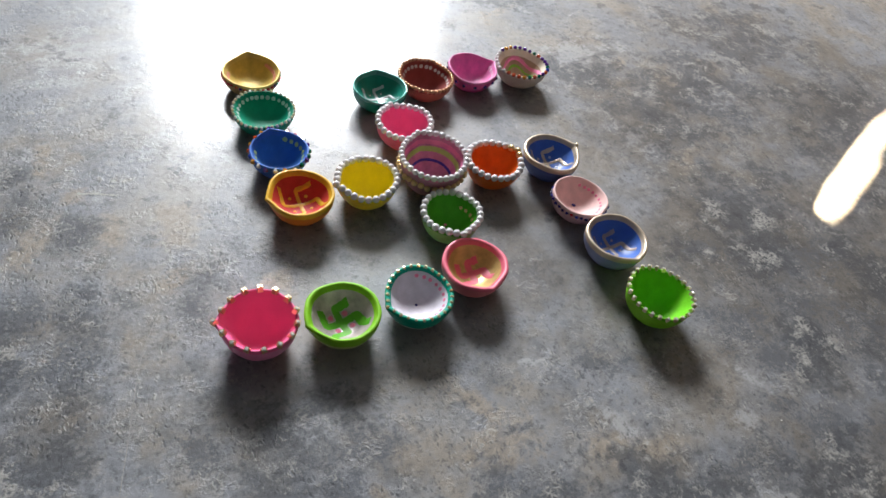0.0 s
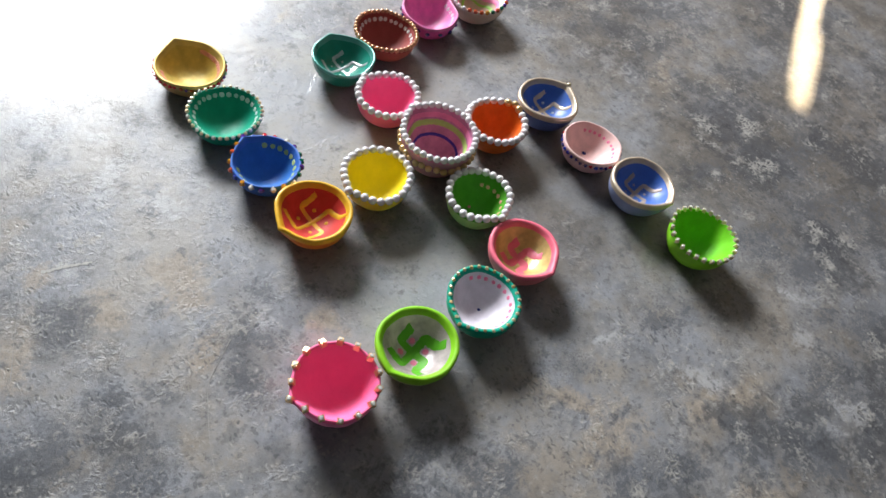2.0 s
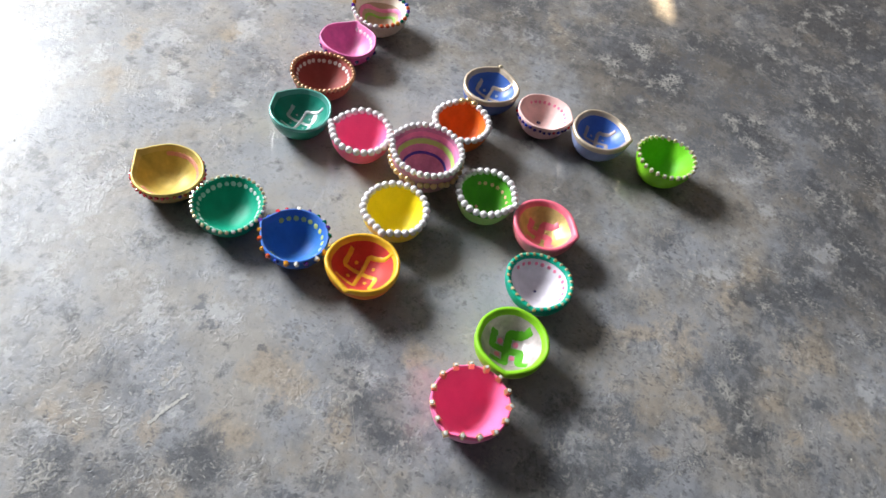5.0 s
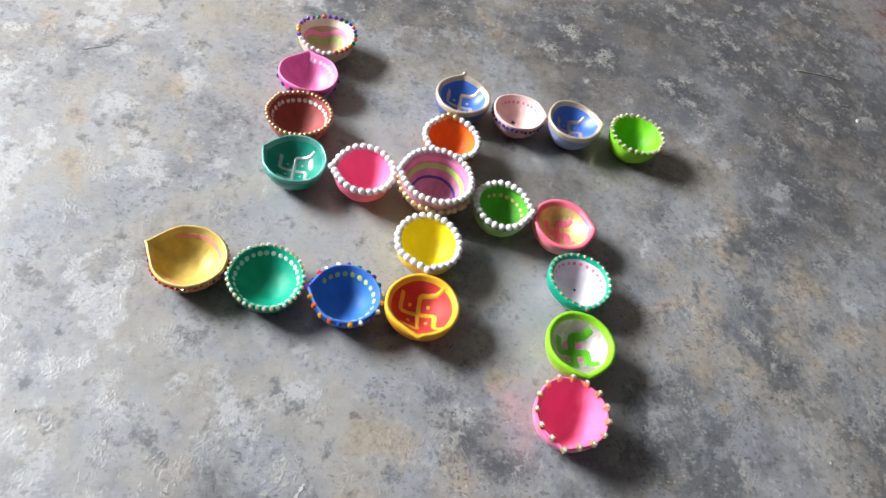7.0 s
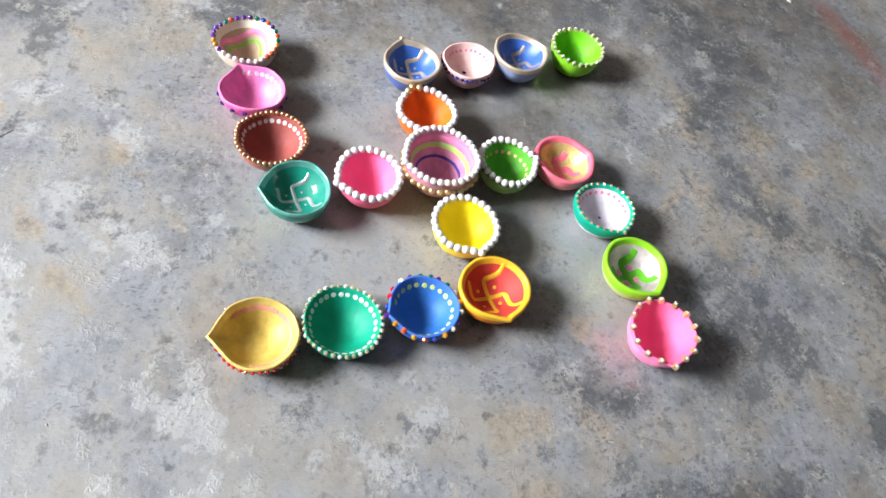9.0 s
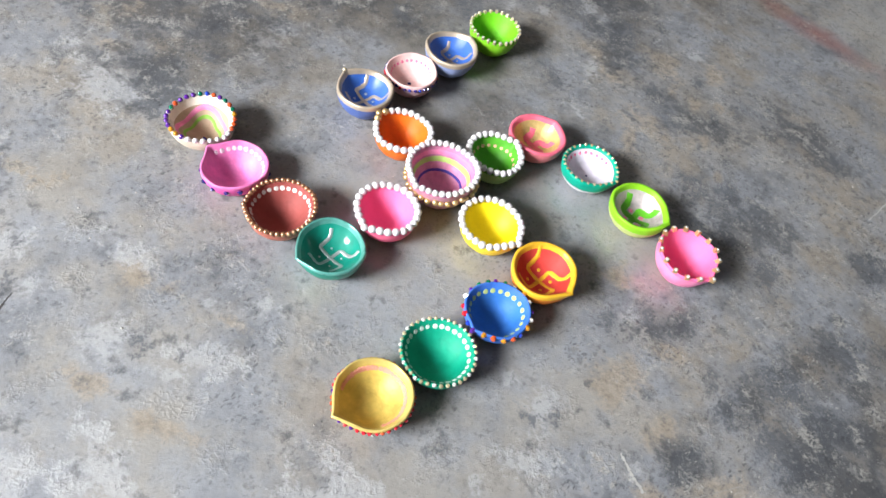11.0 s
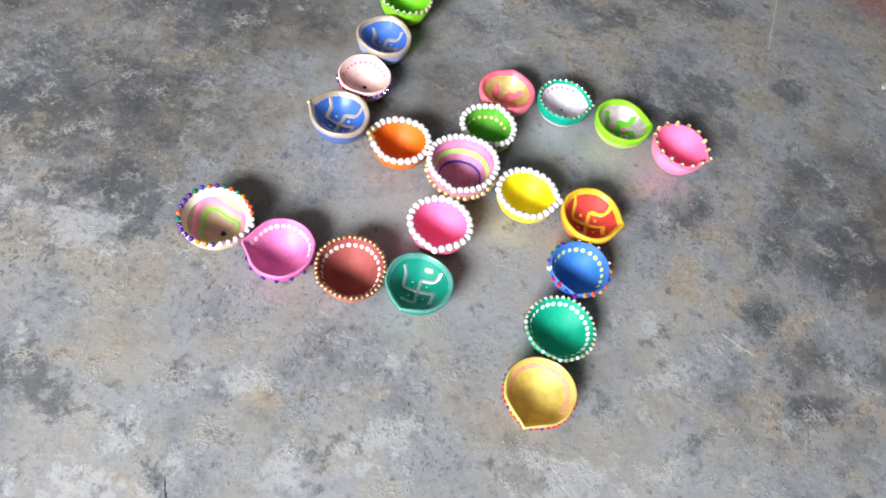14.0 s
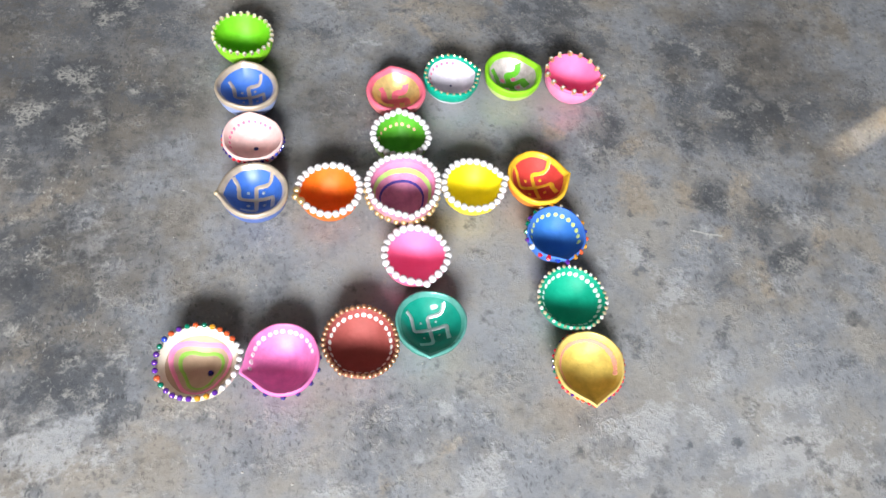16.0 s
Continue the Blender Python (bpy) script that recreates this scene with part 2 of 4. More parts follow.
LIMY_SOUTHEAST = [
    (0.213, 0.048, 0.019, 0.012, 45), (0.238, -0.127, 0.03, 0.013, 35), (0.346, -0.136, 0.01, 0.007, 85), (0.358, -0.094, 0.005, 0.003, 35),
    (0.399, -0.066, 0.014, 0.008, 40), (0.251, -0.204, 0.013, 0.009, 100), (0.213, -0.09, 0.016, 0.011, 45), (0.419, 0.036, 0.015, 0.004, 35),
    (0.377, 0.118, 0.013, 0.005, 35),
]
SLATE_SOUTH = [
    (-0.223, -0.326, 0.008, 0.006, 10), (-0.204, -0.315, 0.004, 0.003, 150), (-0.108, -0.278, 0.004, 0.003, 30), (-0.109, -0.303, 0.006, 0.004, 25),
    (-0.001, -0.273, 0.007, 0.006, 140), (-0.121, -0.355, 0.004, 0.003, 175), (-0.162, -0.388, 0.009, 0.005, 25), (-0.119, -0.382, 0.004, 0.003, 175),
    (-0.072, -0.382, 0.007, 0.003, 30), (-0.075, -0.364, 0.015, 0.005, 25), (-0.029, -0.292, 0.012, 0.01, 145), (-0.165, -0.319, 0.01, 0.008, 155),
    (-0.138, -0.339, 0.019, 0.005, 135),
]
TAN_SOUTH = [
    (-0.086, -0.262, 0.016, 0.012, 20), (-0.155, -0.355, 0.01, 0.005, 30), (-0.133, -0.36, 0.01, 0.005, 140), (-0.057, -0.249, 0.01, 0.009, 150),
    (-0.024, -0.34, 0.022, 0.01, 30), (-0.136, -0.408, 0.016, 0.011, 5), (0.039, -0.316, 0.025, 0.01, 30), (0.004, -0.227, 0.012, 0.007, 30),
]
LIMY_SOUTH = [
    (-0.046, -0.311, 0.021, 0.018, 150), (-0.108, -0.26, 0.013, 0.009, 30), (-0.169, -0.333, 0.014, 0.009, 25), (-0.027, -0.234, 0.006, 0.005, 15),
    (0.01, -0.289, 0.021, 0.006, 30), (-0.125, -0.328, 0.014, 0.007, 135), (-0.162, -0.371, 0.012, 0.008, 20), (0.016, -0.252, 0.015, 0.01, 30),
    (-0.052, -0.39, 0.015, 0.004, 25),
]
SLATE_OUTER = [
    (-0.297, -0.099, 0.02, 0.016, 145), (-0.318, -0.035, 0.018, 0.013, 160), (-0.319, -0.133, 0.019, 0.012, 105), (-0.309, 0.108, 0.03, 0.013, 170),
    (-0.29, 0.255, 0.039, 0.025, 170), (-0.345, 0.204, 0.024, 0.02, 120), (0.197, -0.264, 0.008, 0.006, 180), (0.293, -0.277, 0.009, 0.006, 0),
    (0.242, -0.27, 0.007, 0.004, 0), (0.421, 0.219, 0.039, 0.02, 5), (0.479, 0.068, 0.047, 0.03, 15), (0.56, 0.077, 0.035, 0.022, 25),
    (0.371, 0.055, 0.03, 0.022, 25), (0.211, -0.1, 0.011, 0.007, 0), (0.377, -0.219, 0.015, 0.007, 175), (0.163, 0.238, 0.041, 0.019, 180),
    (0.451, -0.039, 0.028, 0.018, 10), (-0.206, 0.266, 0.035, 0.022, 175), (-0.229, 0.163, 0.027, 0.015, 170), (-0.053, 0.237, 0.031, 0.016, 175),
]
LIMY_OUTER = [
    (-0.254, -0.116, 0.017, 0.009, 170), (-0.281, -0.166, 0.016, 0.009, 165), (0.307, -0.239, 0.032, 0.011, 170), (0.238, -0.217, 0.016, 0.008, 175),
    (0.317, -0.305, 0.021, 0.009, 175), (0.253, -0.293, 0.02, 0.009, 175), (0.165, -0.254, 0.008, 0.006, 15), (-0.261, -0.027, 0.014, 0.007, 170),
]
SLATE_FAR_NORTH = [
    (-0.21, 0.244, 0.043, 0.016, 165), (-0.264, 0.29, 0.044, 0.026, 10), (-0.128, 0.366, 0.032, 0.018, 170), (-0.215, 0.369, 0.038, 0.022, 5),
    (0.272, 0.199, 0.023, 0.019, 130), (0.344, 0.153, 0.018, 0.013, 105), (0.18, 0.253, 0.012, 0.012, 80), (-0.365, 0.212, 0.045, 0.022, 175),
]
TAN_NORTH = [
    (0.059, 0.273, 0.028, 0.022, 175), (-0.043, 0.323, 0.029, 0.014, 165),
]
LIMY_NORTH = [
    (0.187, 0.213, 0.024, 0.013, 160), (0.01, 0.216, 0.02, 0.004, 160), (-0.143, 0.33, 0.009, 0.006, 20), (-0.064, 0.355, 0.008, 0.005, 10),
    (-0.187, 0.321, 0.009, 0.003, 165),
]
STAINS_AND_SHADE = {
    "dark_west": DARK_WEST,
    "dark_east": DARK_EAST,
    "red_west": RED_WEST,
    "drop_spots": DROP_SPOTS,
    "ochre_spots": OCHRE_SPOTS,
    "red_east": RED_EAST,
    "warm_spots": WARM_SPOTS,
    "clean_spots": CLEAN_SPOTS,
    "slate": SLATE_NORTHEAST + SLATE_NORTHWEST + SLATE_NORTH + SLATE_WEST + SLATE_SOUTHEAST + SLATE_SOUTH + SLATE_OUTER + SLATE_FAR_NORTH,
    "stain_and_shade_wash": STAIN_AND_SHADE_WASH,
    "tan_patches": TAN_EAST + TAN_WEST + TAN_SOUTHEAST + TAN_SOUTH + TAN_NORTH,
    "limy": LIMY_EAST + LIMY_NORTHWEST + LIMY_WEST + LIMY_SOUTHEAST + LIMY_SOUTH + LIMY_OUTER + LIMY_NORTH,
    "pink_powder": [(0.207, 0.096, 0.026, 0.020, 10), (0.192, 0.085, 0.020, 0.014, 50)],
    "grey_spots": GREY_SPOTS,
    "pale_spots": PALE_SPOTS,
}


def concrete_floor():
    m, n, l, b = mat("worn_concrete")
    geo = n.new("ShaderNodeNewGeometry")
    co = geo.outputs["Position"]

    def times(a, c, clamp=False):
        return math_node(n, l, "MULTIPLY", a, c, clamp)

    def step(f, low, high):
        """0 at low and 1 at high, whichever is the greater."""
        r = n.new("ShaderNodeMapRange")
        r.inputs["From Min"].default_value, r.inputs["From Max"].default_value = low, high
        l.new(f, r.inputs["Value"])
        return r.outputs["Result"]

    broad = noise_tex(n, l, co, 6, 7, 0.62)
    mottle = noise_tex(n, l, co, 60, 8, 0.74)
    mid = noise_tex(n, l, co, 21, 10, 0.70)
    hue = noise_tex(n, l, co, 12, 8, 0.68)
    hue2 = noise_tex(n, l, co, 31, 9, 0.70, 0.0, (1.0, 1.15, 1), 40)
    fine = noise_tex(n, l, co, 140, 7, 0.72)
    grit = noise_tex(n, l, co, 480, 4, 0.6)
    edge = noise_tex(n, l, co, 35, 9, 0.72)
    # trodden smooth and clean between the lamps and towards the window
    clean = blotches(n, l, "clean_spots", times(math_node(n, l, "SUBTRACT", broad, 0.62), 4.0))
    rugged = math_node(n, l, "SUBTRACT", 1.0, times(clean, 0.80))
    # cool cement and warm worn-through cement
    cool = tint(n, l, mid, (0.185, 0.192, 0.206), (0.300, 0.310, 0.330), 0.38, 0.62)
    warm = tint(n, l, mid, (0.198, 0.184, 0.164), (0.335, 0.314, 0.284), 0.38, 0.62)
    warmth = blotches(n, l, "warm_spots", times(math_node(n, l, "SUBTRACT", hue, 0.66), 5.0))
    base = mix(n, l, math_node(n, l, "MAXIMUM", step(hue, 0.43, 0.60), times(warmth, 0.9)), cool, warm)
    base = mix(n, l, times(times(step(hue, 0.53, 0.62), 0.34), rugged), base, (0.310, 0.255, 0.195))
    base = mix(n, l, times(clean, 0.62), base, mix(n, l, step(hue, 0.42, 0.58), (0.330, 0.340, 0.356), (0.350, 0.338, 0.316)))
    # thin worn-off islands of darker and lighter skin, with crisp edges
    base = mix(n, l, times(times(step(edge, 0.455, 0.42), 0.16), rugged), base, (0.085, 0.088, 0.095))
    base = mix(n, l, times(times(step(edge, 0.565, 0.60), 0.17), rugged), base, (0.40, 0.395, 0.38))
    # pale, limy skin
    ragged = times(math_node(n, l, "SUBTRACT", hue2, 0.60), 7.0)
    pale = step(blotches(n, l, "pale_spots", ragged), 0.22, 0.62)
    pale = math_node(n, l, "MAXIMUM", pale, step(blotches(n, l, "limy", times(math_node(n, l, "SUBTRACT", math_node(n, l, "ADD", times(edge, 0.5), times(fine, 0.5)), 0.57), 8.0)), 0.15, 0.80))
    tan = step(blotches(n, l, "tan_patches", times(math_node(n, l, "SUBTRACT", edge, 0.58), 6.0)), 0.10, 0.85)
    base = mix(n, l, times(tan, 0.78), base, mix(n, l, step(fine, 0.40, 0.60), (0.240, 0.198, 0.152), (0.395, 0.340, 0.272)))
    # dark wash: stained cement northwest, and lamp shade put into the colour behind them
    wash = blotches(n, l, "stain_and_shade_wash", times(math_node(n, l, "SUBTRACT", hue, 0.66), 3.0))
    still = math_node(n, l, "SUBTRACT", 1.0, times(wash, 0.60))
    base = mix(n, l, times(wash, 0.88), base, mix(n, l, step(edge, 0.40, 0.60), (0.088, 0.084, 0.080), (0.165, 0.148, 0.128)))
    base = mix(n, l, times(times(pale, 0.56, True), still), base, (0.45, 0.455, 0.462))
    blue_grey = step(blotches(n, l, "slate", times(math_node(n, l, "SUBTRACT", math_node(n, l, "ADD", times(edge, 0.5), times(fine, 0.5)), 0.57), 9.0)), 0.10, 0.80)
    base = mix(n, l, times(blue_grey, 0.78), base, (0.090, 0.097, 0.111))
    ochre = step(blotches(n, l, "ochre_spots", ragged), 0.2, 0.8)
    base = mix(n, l, times(ochre, 0.65), base, (0.34, 0.285, 0.215))
    cell = n.new("ShaderNodeTexVoronoi")
    cell.inputs["Scale"].default_value = 17
    l.new(co, cell.inputs["Vector"])
    near_dot = math_node(n, l, "ADD", cell.outputs["Distance"], times(math_node(n, l, "SUBTRACT", mottle, 0.5), 0.35))
    pick = n.new("ShaderNodeSeparateColor")
    l.new(cell.outputs["Color"], pick.inputs[0])
    drip = times(times(step(near_dot, 0.125, 0.085), step(pick.outputs[0], 0.55, 0.57)), rugged)
    drops = step(blotches(n, l, "drop_spots", times(math_node(n, l, "SUBTRACT", mottle, 0.72), 5.0)), 0.1, 0.7)
    drip = math_node(n, l, "MAXIMUM", times(drip, 0.7), drops)
    base = mix(n, l, times(drip, 0.68), base, (0.085, 0.09, 0.10))
    # dark trodden stains, ragged at the edge
    grime = times(math_node(n, l, "SUBTRACT", math_node(n, l, "ADD", times(mid, 0.6), times(mottle, 0.4)), 0.528), 11.0)
    west = blotches(n, l, "dark_west", grime)
    east = blotches(n, l, "dark_east", grime)
    loose = step(math_node(n, l, "ADD", times(broad, 0.6), times(mid, 0.4)), 0.47, 0.38)
    dark = math_node(n, l, "MAXIMUM", step(math_node(n, l, "MAXIMUM", west, east), 0.12, 0.85), times(times(loose, 0.26), rugged))
    base = mix(n, l, times(dark, 0.76, True), base, (0.062, 0.066, 0.074))
    spots = times(step(mottle, 0.45, 0.415), math_node(n, l, "ADD", times(dark, 0.75), times(rugged, 0.18), True))
    base = mix(n, l, times(spots, 0.8), base, (0.055, 0.057, 0.062))
    bloom = times(step(mottle, 0.57, 0.60), math_node(n, l, "ADD", times(dark, 0.10), times(rugged, 0.32), True))
    base = mix(n, l, times(bloom, 0.7), base, (0.36, 0.355, 0.335))
    # red oxide worn into the floor, and the smoother grey beyond it
    grey = blotches(n, l, "grey_spots", times(math_node(n, l, "SUBTRACT", mid, 0.75), 1.6))
    base = mix(n, l, times(grey, 0.8), base, (0.38, 0.365, 0.335))
    soft_edge = times(math_node(n, l, "SUBTRACT", mid, 1.0), 1.4)
    base = mix(n, l, times(blotches(n, l, "red_west", soft_edge), 0.85), base, (0.175, 0.036, 0.030))
    base = mix(n, l, times(blotches(n, l, "red_east", soft_edge), 0.75), base, (0.240, 0.075, 0.060))
    powder = blotches(n, l, "pink_powder", times(math_node(n, l, "SUBTRACT", edge, 0.75), 3.0))
    base = mix(n, l, times(powder, 0.36), base, (0.46, 0.215, 0.225))
    # flaked crust: a net of pale ridges with islands, mostly over the dark stains
    vor = n.new("ShaderNodeTexVoronoi")
    vor.feature = "DISTANCE_TO_EDGE"
    vor.inputs["Scale"].default_value, vor.inputs["Detail"].default_value = 210, 1.0
    shove = n.new("ShaderNodeVectorMath")
    shove.operation = "MULTIPLY_ADD"
    nz = n.new("ShaderNodeTexNoise")
    nz.inputs["Scale"].default_value, nz.inputs["Detail"].default_value = 130, 4
    l.new(co, nz.inputs["Vector"])
    l.new(nz.outputs["Color"], shove.inputs[0])
    shove.inputs[1].default_value = (0.008, 0.008, 0.0)
    l.new(co, shove.inputs[2])
    l.new(shove.outputs[0], vor.inputs["Vector"])
    net = step(vor.outputs["Distance"], 0.16, 0.05)
    flaky = step(hue2, 0.53, 0.60)
    zone = times(flaky, math_node(n, l, "ADD", times(dark, 0.8), times(rugged, 0.10), True))
    crust = times(net, zone)
    isle = times(times(step(fine, 0.56, 0.585), step(hue2, 0.47, 0.56)), times(rugged, still))
    crust = math_node(n, l, "MAXIMUM", crust, times(isle, 0.75))
    base = mix(n, l, times(crust, 0.72), base, (0.44, 0.425, 0.385))
    pits = times(step(fine, 0.425, 0.40), math_node(n, l, "ADD", times(rugged, 0.8), 0.12))
    base = mix(n, l, times(pits, 0.45), base, (0.05, 0.05, 0.055))
    base = mix(n, l, times(step(grit, 0.66, 0.70), 0.3), base, (0.55, 0.53, 0.48))
    base = mix(n, l, times(step(grit, 0.34, 0.30), 0.3), base, (0.06, 0.06, 0.06))
    # clustered flecks, drawn out along the trowel's way: dark pits and pale grains of the worn skin
    def flecks(scale, turn, low, high, share, cluster):
        mp = n.new("ShaderNodeMapping")
        mp.inputs["Rotation"].default_value = (0, 0, radians(turn))
        mp.inputs["Scale"].default_value = (1.0, 0.48, 1.0)
        l.new(shove.outputs[0], mp.inputs["Vector"])
        v = n.new("ShaderNodeTexVoronoi")
        v.inputs["Scale"].default_value = scale
        l.new(mp.outputs["Vector"], v.inputs["Vector"])
        sep = n.new("ShaderNodeSeparateColor")
        l.new(v.outputs["Color"], sep.inputs[0])
        return times(times(step(v.outputs["Distance"], high, low), step(sep.outputs[0], 1 - share, 1.04 - share)), cluster)

    thick = step(noise_tex(n, l, co, 16, 6, 0.70), 0.46, 0.57)
    thick_pale = step(noise_tex(n, l, co, 19, 6, 0.70, 0.0, (1.1, 1.0, 1.0), 70), 0.51, 0.61)
    amount = math_node(n, l, "ADD", times(rugged, 0.95), 0.06, True)
    pits2 = flecks(340, 35, 0.22, 0.40, 0.55, times(thick, amount))
    pale2 = flecks(400, 20, 0.20, 0.38, 0.50, times(thick_pale, amount))
    base = mix(n, l, times(pits2, 0.66), base, (0.070, 0.074, 0.080))
    base = mix(n, l, times(pale2, 0.72), base, (0.410, 0.400, 0.365))
    l.new(base, b.inputs["Base Color"])
    rough = tint(n, l, mid, (0.32,) * 3, (0.52,) * 3, 0.3, 0.7)
    rough = mix(n, l, crust, rough, (0.7, 0.7, 0.7))
    l.new(rough, b.inputs["Roughness"])
    l.new(math_node(n, l, "ADD", times(clean, 0.40), 0.38), b.inputs["Coat Weight"])
    b.inputs["Coat Roughness"].default_value = 0.16
    b.inputs["Specular IOR Level"].default_value = 0.36
    height = math_node(n, l, "ADD", times(fine, 0.5), times(mid, 1.6))
    height = math_node(n, l, "ADD", height, times(times(net, flaky), 0.35))
    height = math_node(n, l, "ADD", height, times(math_node(n, l, "SUBTRACT", pale2, pits2), 0.30))
    bump = n.new("ShaderNodeBump")
    bump.inputs["Strength"].default_value, bump.inputs["Distance"].default_value = 0.5, 0.0014
    l.new(height, bump.inputs["Height"])
    l.new(bump.outputs["Normal"], b.inputs["Normal"])
    return m


def plaster(name, rgb):
    """Aged limewashed wall."""
    m, n, l, b = mat(name)
    geo = n.new("ShaderNodeNewGeometry")
    co = geo.outputs["Position"]
    a = noise_tex(n, l, co, 2.5, 6, 0.6)
    base = tint(n, l, a, tuple(c * 0.7 for c in rgb), rgb, 0.3, 0.7)
    l.new(base, b.inputs["Base Color"])
    b.inputs["Roughness"].default_value = 0.85
    bump = n.new("ShaderNodeBump")
    bump.inputs["Strength"].default_value = 0.3
    l.new(noise_tex(n, l, co, 40, 5, 0.6), bump.inputs["Height"])
    l.new(bump.outputs["Normal"], b.inputs["Normal"])
    return m


# ---------------------------------------------------------------- room
def mesh_object(name, verts, faces, materials, parent=None, label="", smooth=False, slots=None):
    me = bpy.data.meshes.new(name)
    me.from_pydata(verts, [], faces)
    for m in materials:
        me.materials.append(m)
    if slots is not None:
        me.polygons.foreach_set("material_index", slots)
    if smooth:
        me.polygons.foreach_set("use_smooth", [True] * len(me.polygons))
    me.update()
    ob = new(name, me)
    if parent:
        ob.parent = parent
    return tagged(ob, label)


def boxes(name, spans, material):
    """One mesh of the given blocks (x0, x1, y0, y1, z0, z1)."""
    verts, faces = [], []
    for x0, x1, y0, y1, z0, z1 in spans:
        k = len(verts)
        verts += [(x, y, z) for z in (z0, z1) for x, y in ((x0, y0), (x1, y0), (x1, y1), (x0, y1))]
        faces += [[k + i for i in f] for f in ((3, 2, 1, 0), (4, 5, 6, 7), (0, 1, 5, 4), (1, 2, 6, 5), (2, 3, 7, 6), (3, 0, 4, 7))]
    return mesh_object(name, verts, faces, [material])


WEST, EAST, NORTH, TOP, T = -2.0, 2.2, 2.1, 2.6, 0.15
lime = plaster("aged_limewash", (0.09, 0.09, 0.09))
board = paint("weathered_board", (0.16, 0.11, 0.07), 0.8)



def floor_slab(material):
    """A thick slab; its top is finely divided where the stains and painted shade lie, and carries the map of them."""
    xs = np.concatenate(([WEST - T], np.arange(-1.0, 0.801, 0.005), [EAST + T]))
    ys = np.concatenate(([SOUTH], np.arange(-0.70, 1.101, 0.005), [NORTH + T]))
    gx, gy = np.meshgrid(xs, ys)
    gx, gy = gx.ravel(), gy.ravel()
    w, count = len(xs), len(xs) * len(ys)
    verts = [(x, y, 0.0) for x, y in zip(gx.tolist(), gy.tolist())]
    faces = [(j * w + i, j * w + i + 1, (j + 1) * w + i + 1, (j + 1) * w + i) for j in range(len(ys) - 1) for i in range(w - 1)]
    verts += [(x, y, -0.12) for x, y in ((xs[0], ys[0]), (xs[-1], ys[0]), (xs[-1], ys[-1]), (xs[0], ys[-1]))]
    south, north = list(range(w)), list(range(count - w, count))
    west, east = south[:1] + [j * w for j in range(1, len(ys))], [j * w + w - 1 for j in range(len(ys))]
    faces += [(count + 3, count + 2, count + 1, count), tuple([count, count + 1] + south[::-1]), tuple([count + 2, count + 3] + north),
              tuple([count + 1, count + 2] + east[::-1]), tuple([count + 3, count] + west)]
    ob = mesh_object("floor", verts, faces, [material])
    for name, spots in STAINS_AND_SHADE.items():
        layer = ob.data.attributes.new(name, "FLOAT", "POINT")
        layer.data.foreach_set("value", np.concatenate((stain_map(gx, gy, spots), np.zeros(4))))
    return ob


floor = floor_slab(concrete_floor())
tagged(floor, "worn grey concrete floor with dark stains and pale flakes", "floor", kind="structure")
ceiling = boxes("ceiling", [(WEST - T, EAST + T, SOUTH, NORTH + T, TOP, TOP + 0.12)], lime)
tagged(ceiling, "plain aged limewashed ceiling over the room", "ceiling", kind="structure")
w = boxes("wall_south", [(WEST - T, WIN_X0, SOUTH - 0.6, SOUTH, 0, TOP), (WIN_X1, EAST + T, SOUTH - 0.6, SOUTH, 0, TOP),
                         (WIN_X0, WIN_X1, SOUTH - 0.6, SOUTH, WIN_H, TOP), (WIN_X0, WIN_X1, SOUTH - 0.6, SOUTH, 0, SILL)], lime)
tagged(w, "thick limewashed wall with a wide open window", "wall", kind="structure")
w = boxes("wall_north", [(WEST, EAST, NORTH, NORTH + T, 0, TOP)], lime)
tagged(w, "plain dark aged limewashed wall of the room", "wall", kind="structure")
w = boxes("wall_east", [(EAST, EAST + T, SOUTH, NORTH + T, 0, TOP)], lime)
tagged(w, "plain aged limewashed wall of the room", "wall", kind="structure")
# west: thin boarding with three narrow gaps that let strips of sun in
gaps = [(-1.0605, -1.0440, 1.90, 2.10), (-0.525, -0.482, 0.35, 1.215), (-0.437, -0.424, 0.35, 0.945)]
blocks, y = [], SOUTH
for g0, g1, z0, z1 in gaps:
    blocks += [(WEST - 0.02, WEST, y, g0, 0, TOP), (WEST - 0.02, WEST, g0, g1, 0, z0), (WEST - 0.02, WEST, g0, g1, z1, TOP)]
    y = g1
blocks.append((WEST - 0.02, WEST, y, NORTH + T, 0, TOP))
# splinters that narrow the widest gap here and there
for z0, z1, bite_low, bite_high in ((1.19, 1.215, 0.008, 0.010), (1.14, 1.19, 0.003, 0.004), (1.02, 1.08, 0.002, 0.009), (0.94, 1.02, 0.009, 0.003),
                                    (0.86, 0.94, 0.004, 0.010), (0.76, 0.86, 0.010, 0.005), (0.60, 0.76, 0.003, 0.011)):
    blocks += [(WEST - 0.017, WEST - 0.003, -0.526, -0.525 + bite_low, z0, z1), (WEST - 0.017, WEST - 0.003, -0.482 - bite_high, -0.481, z0, z1)]
w = boxes("wall_west", blocks, board)
tagged(w, "thin weathered board wall with narrow sunlit gaps", "wall", kind="structure")


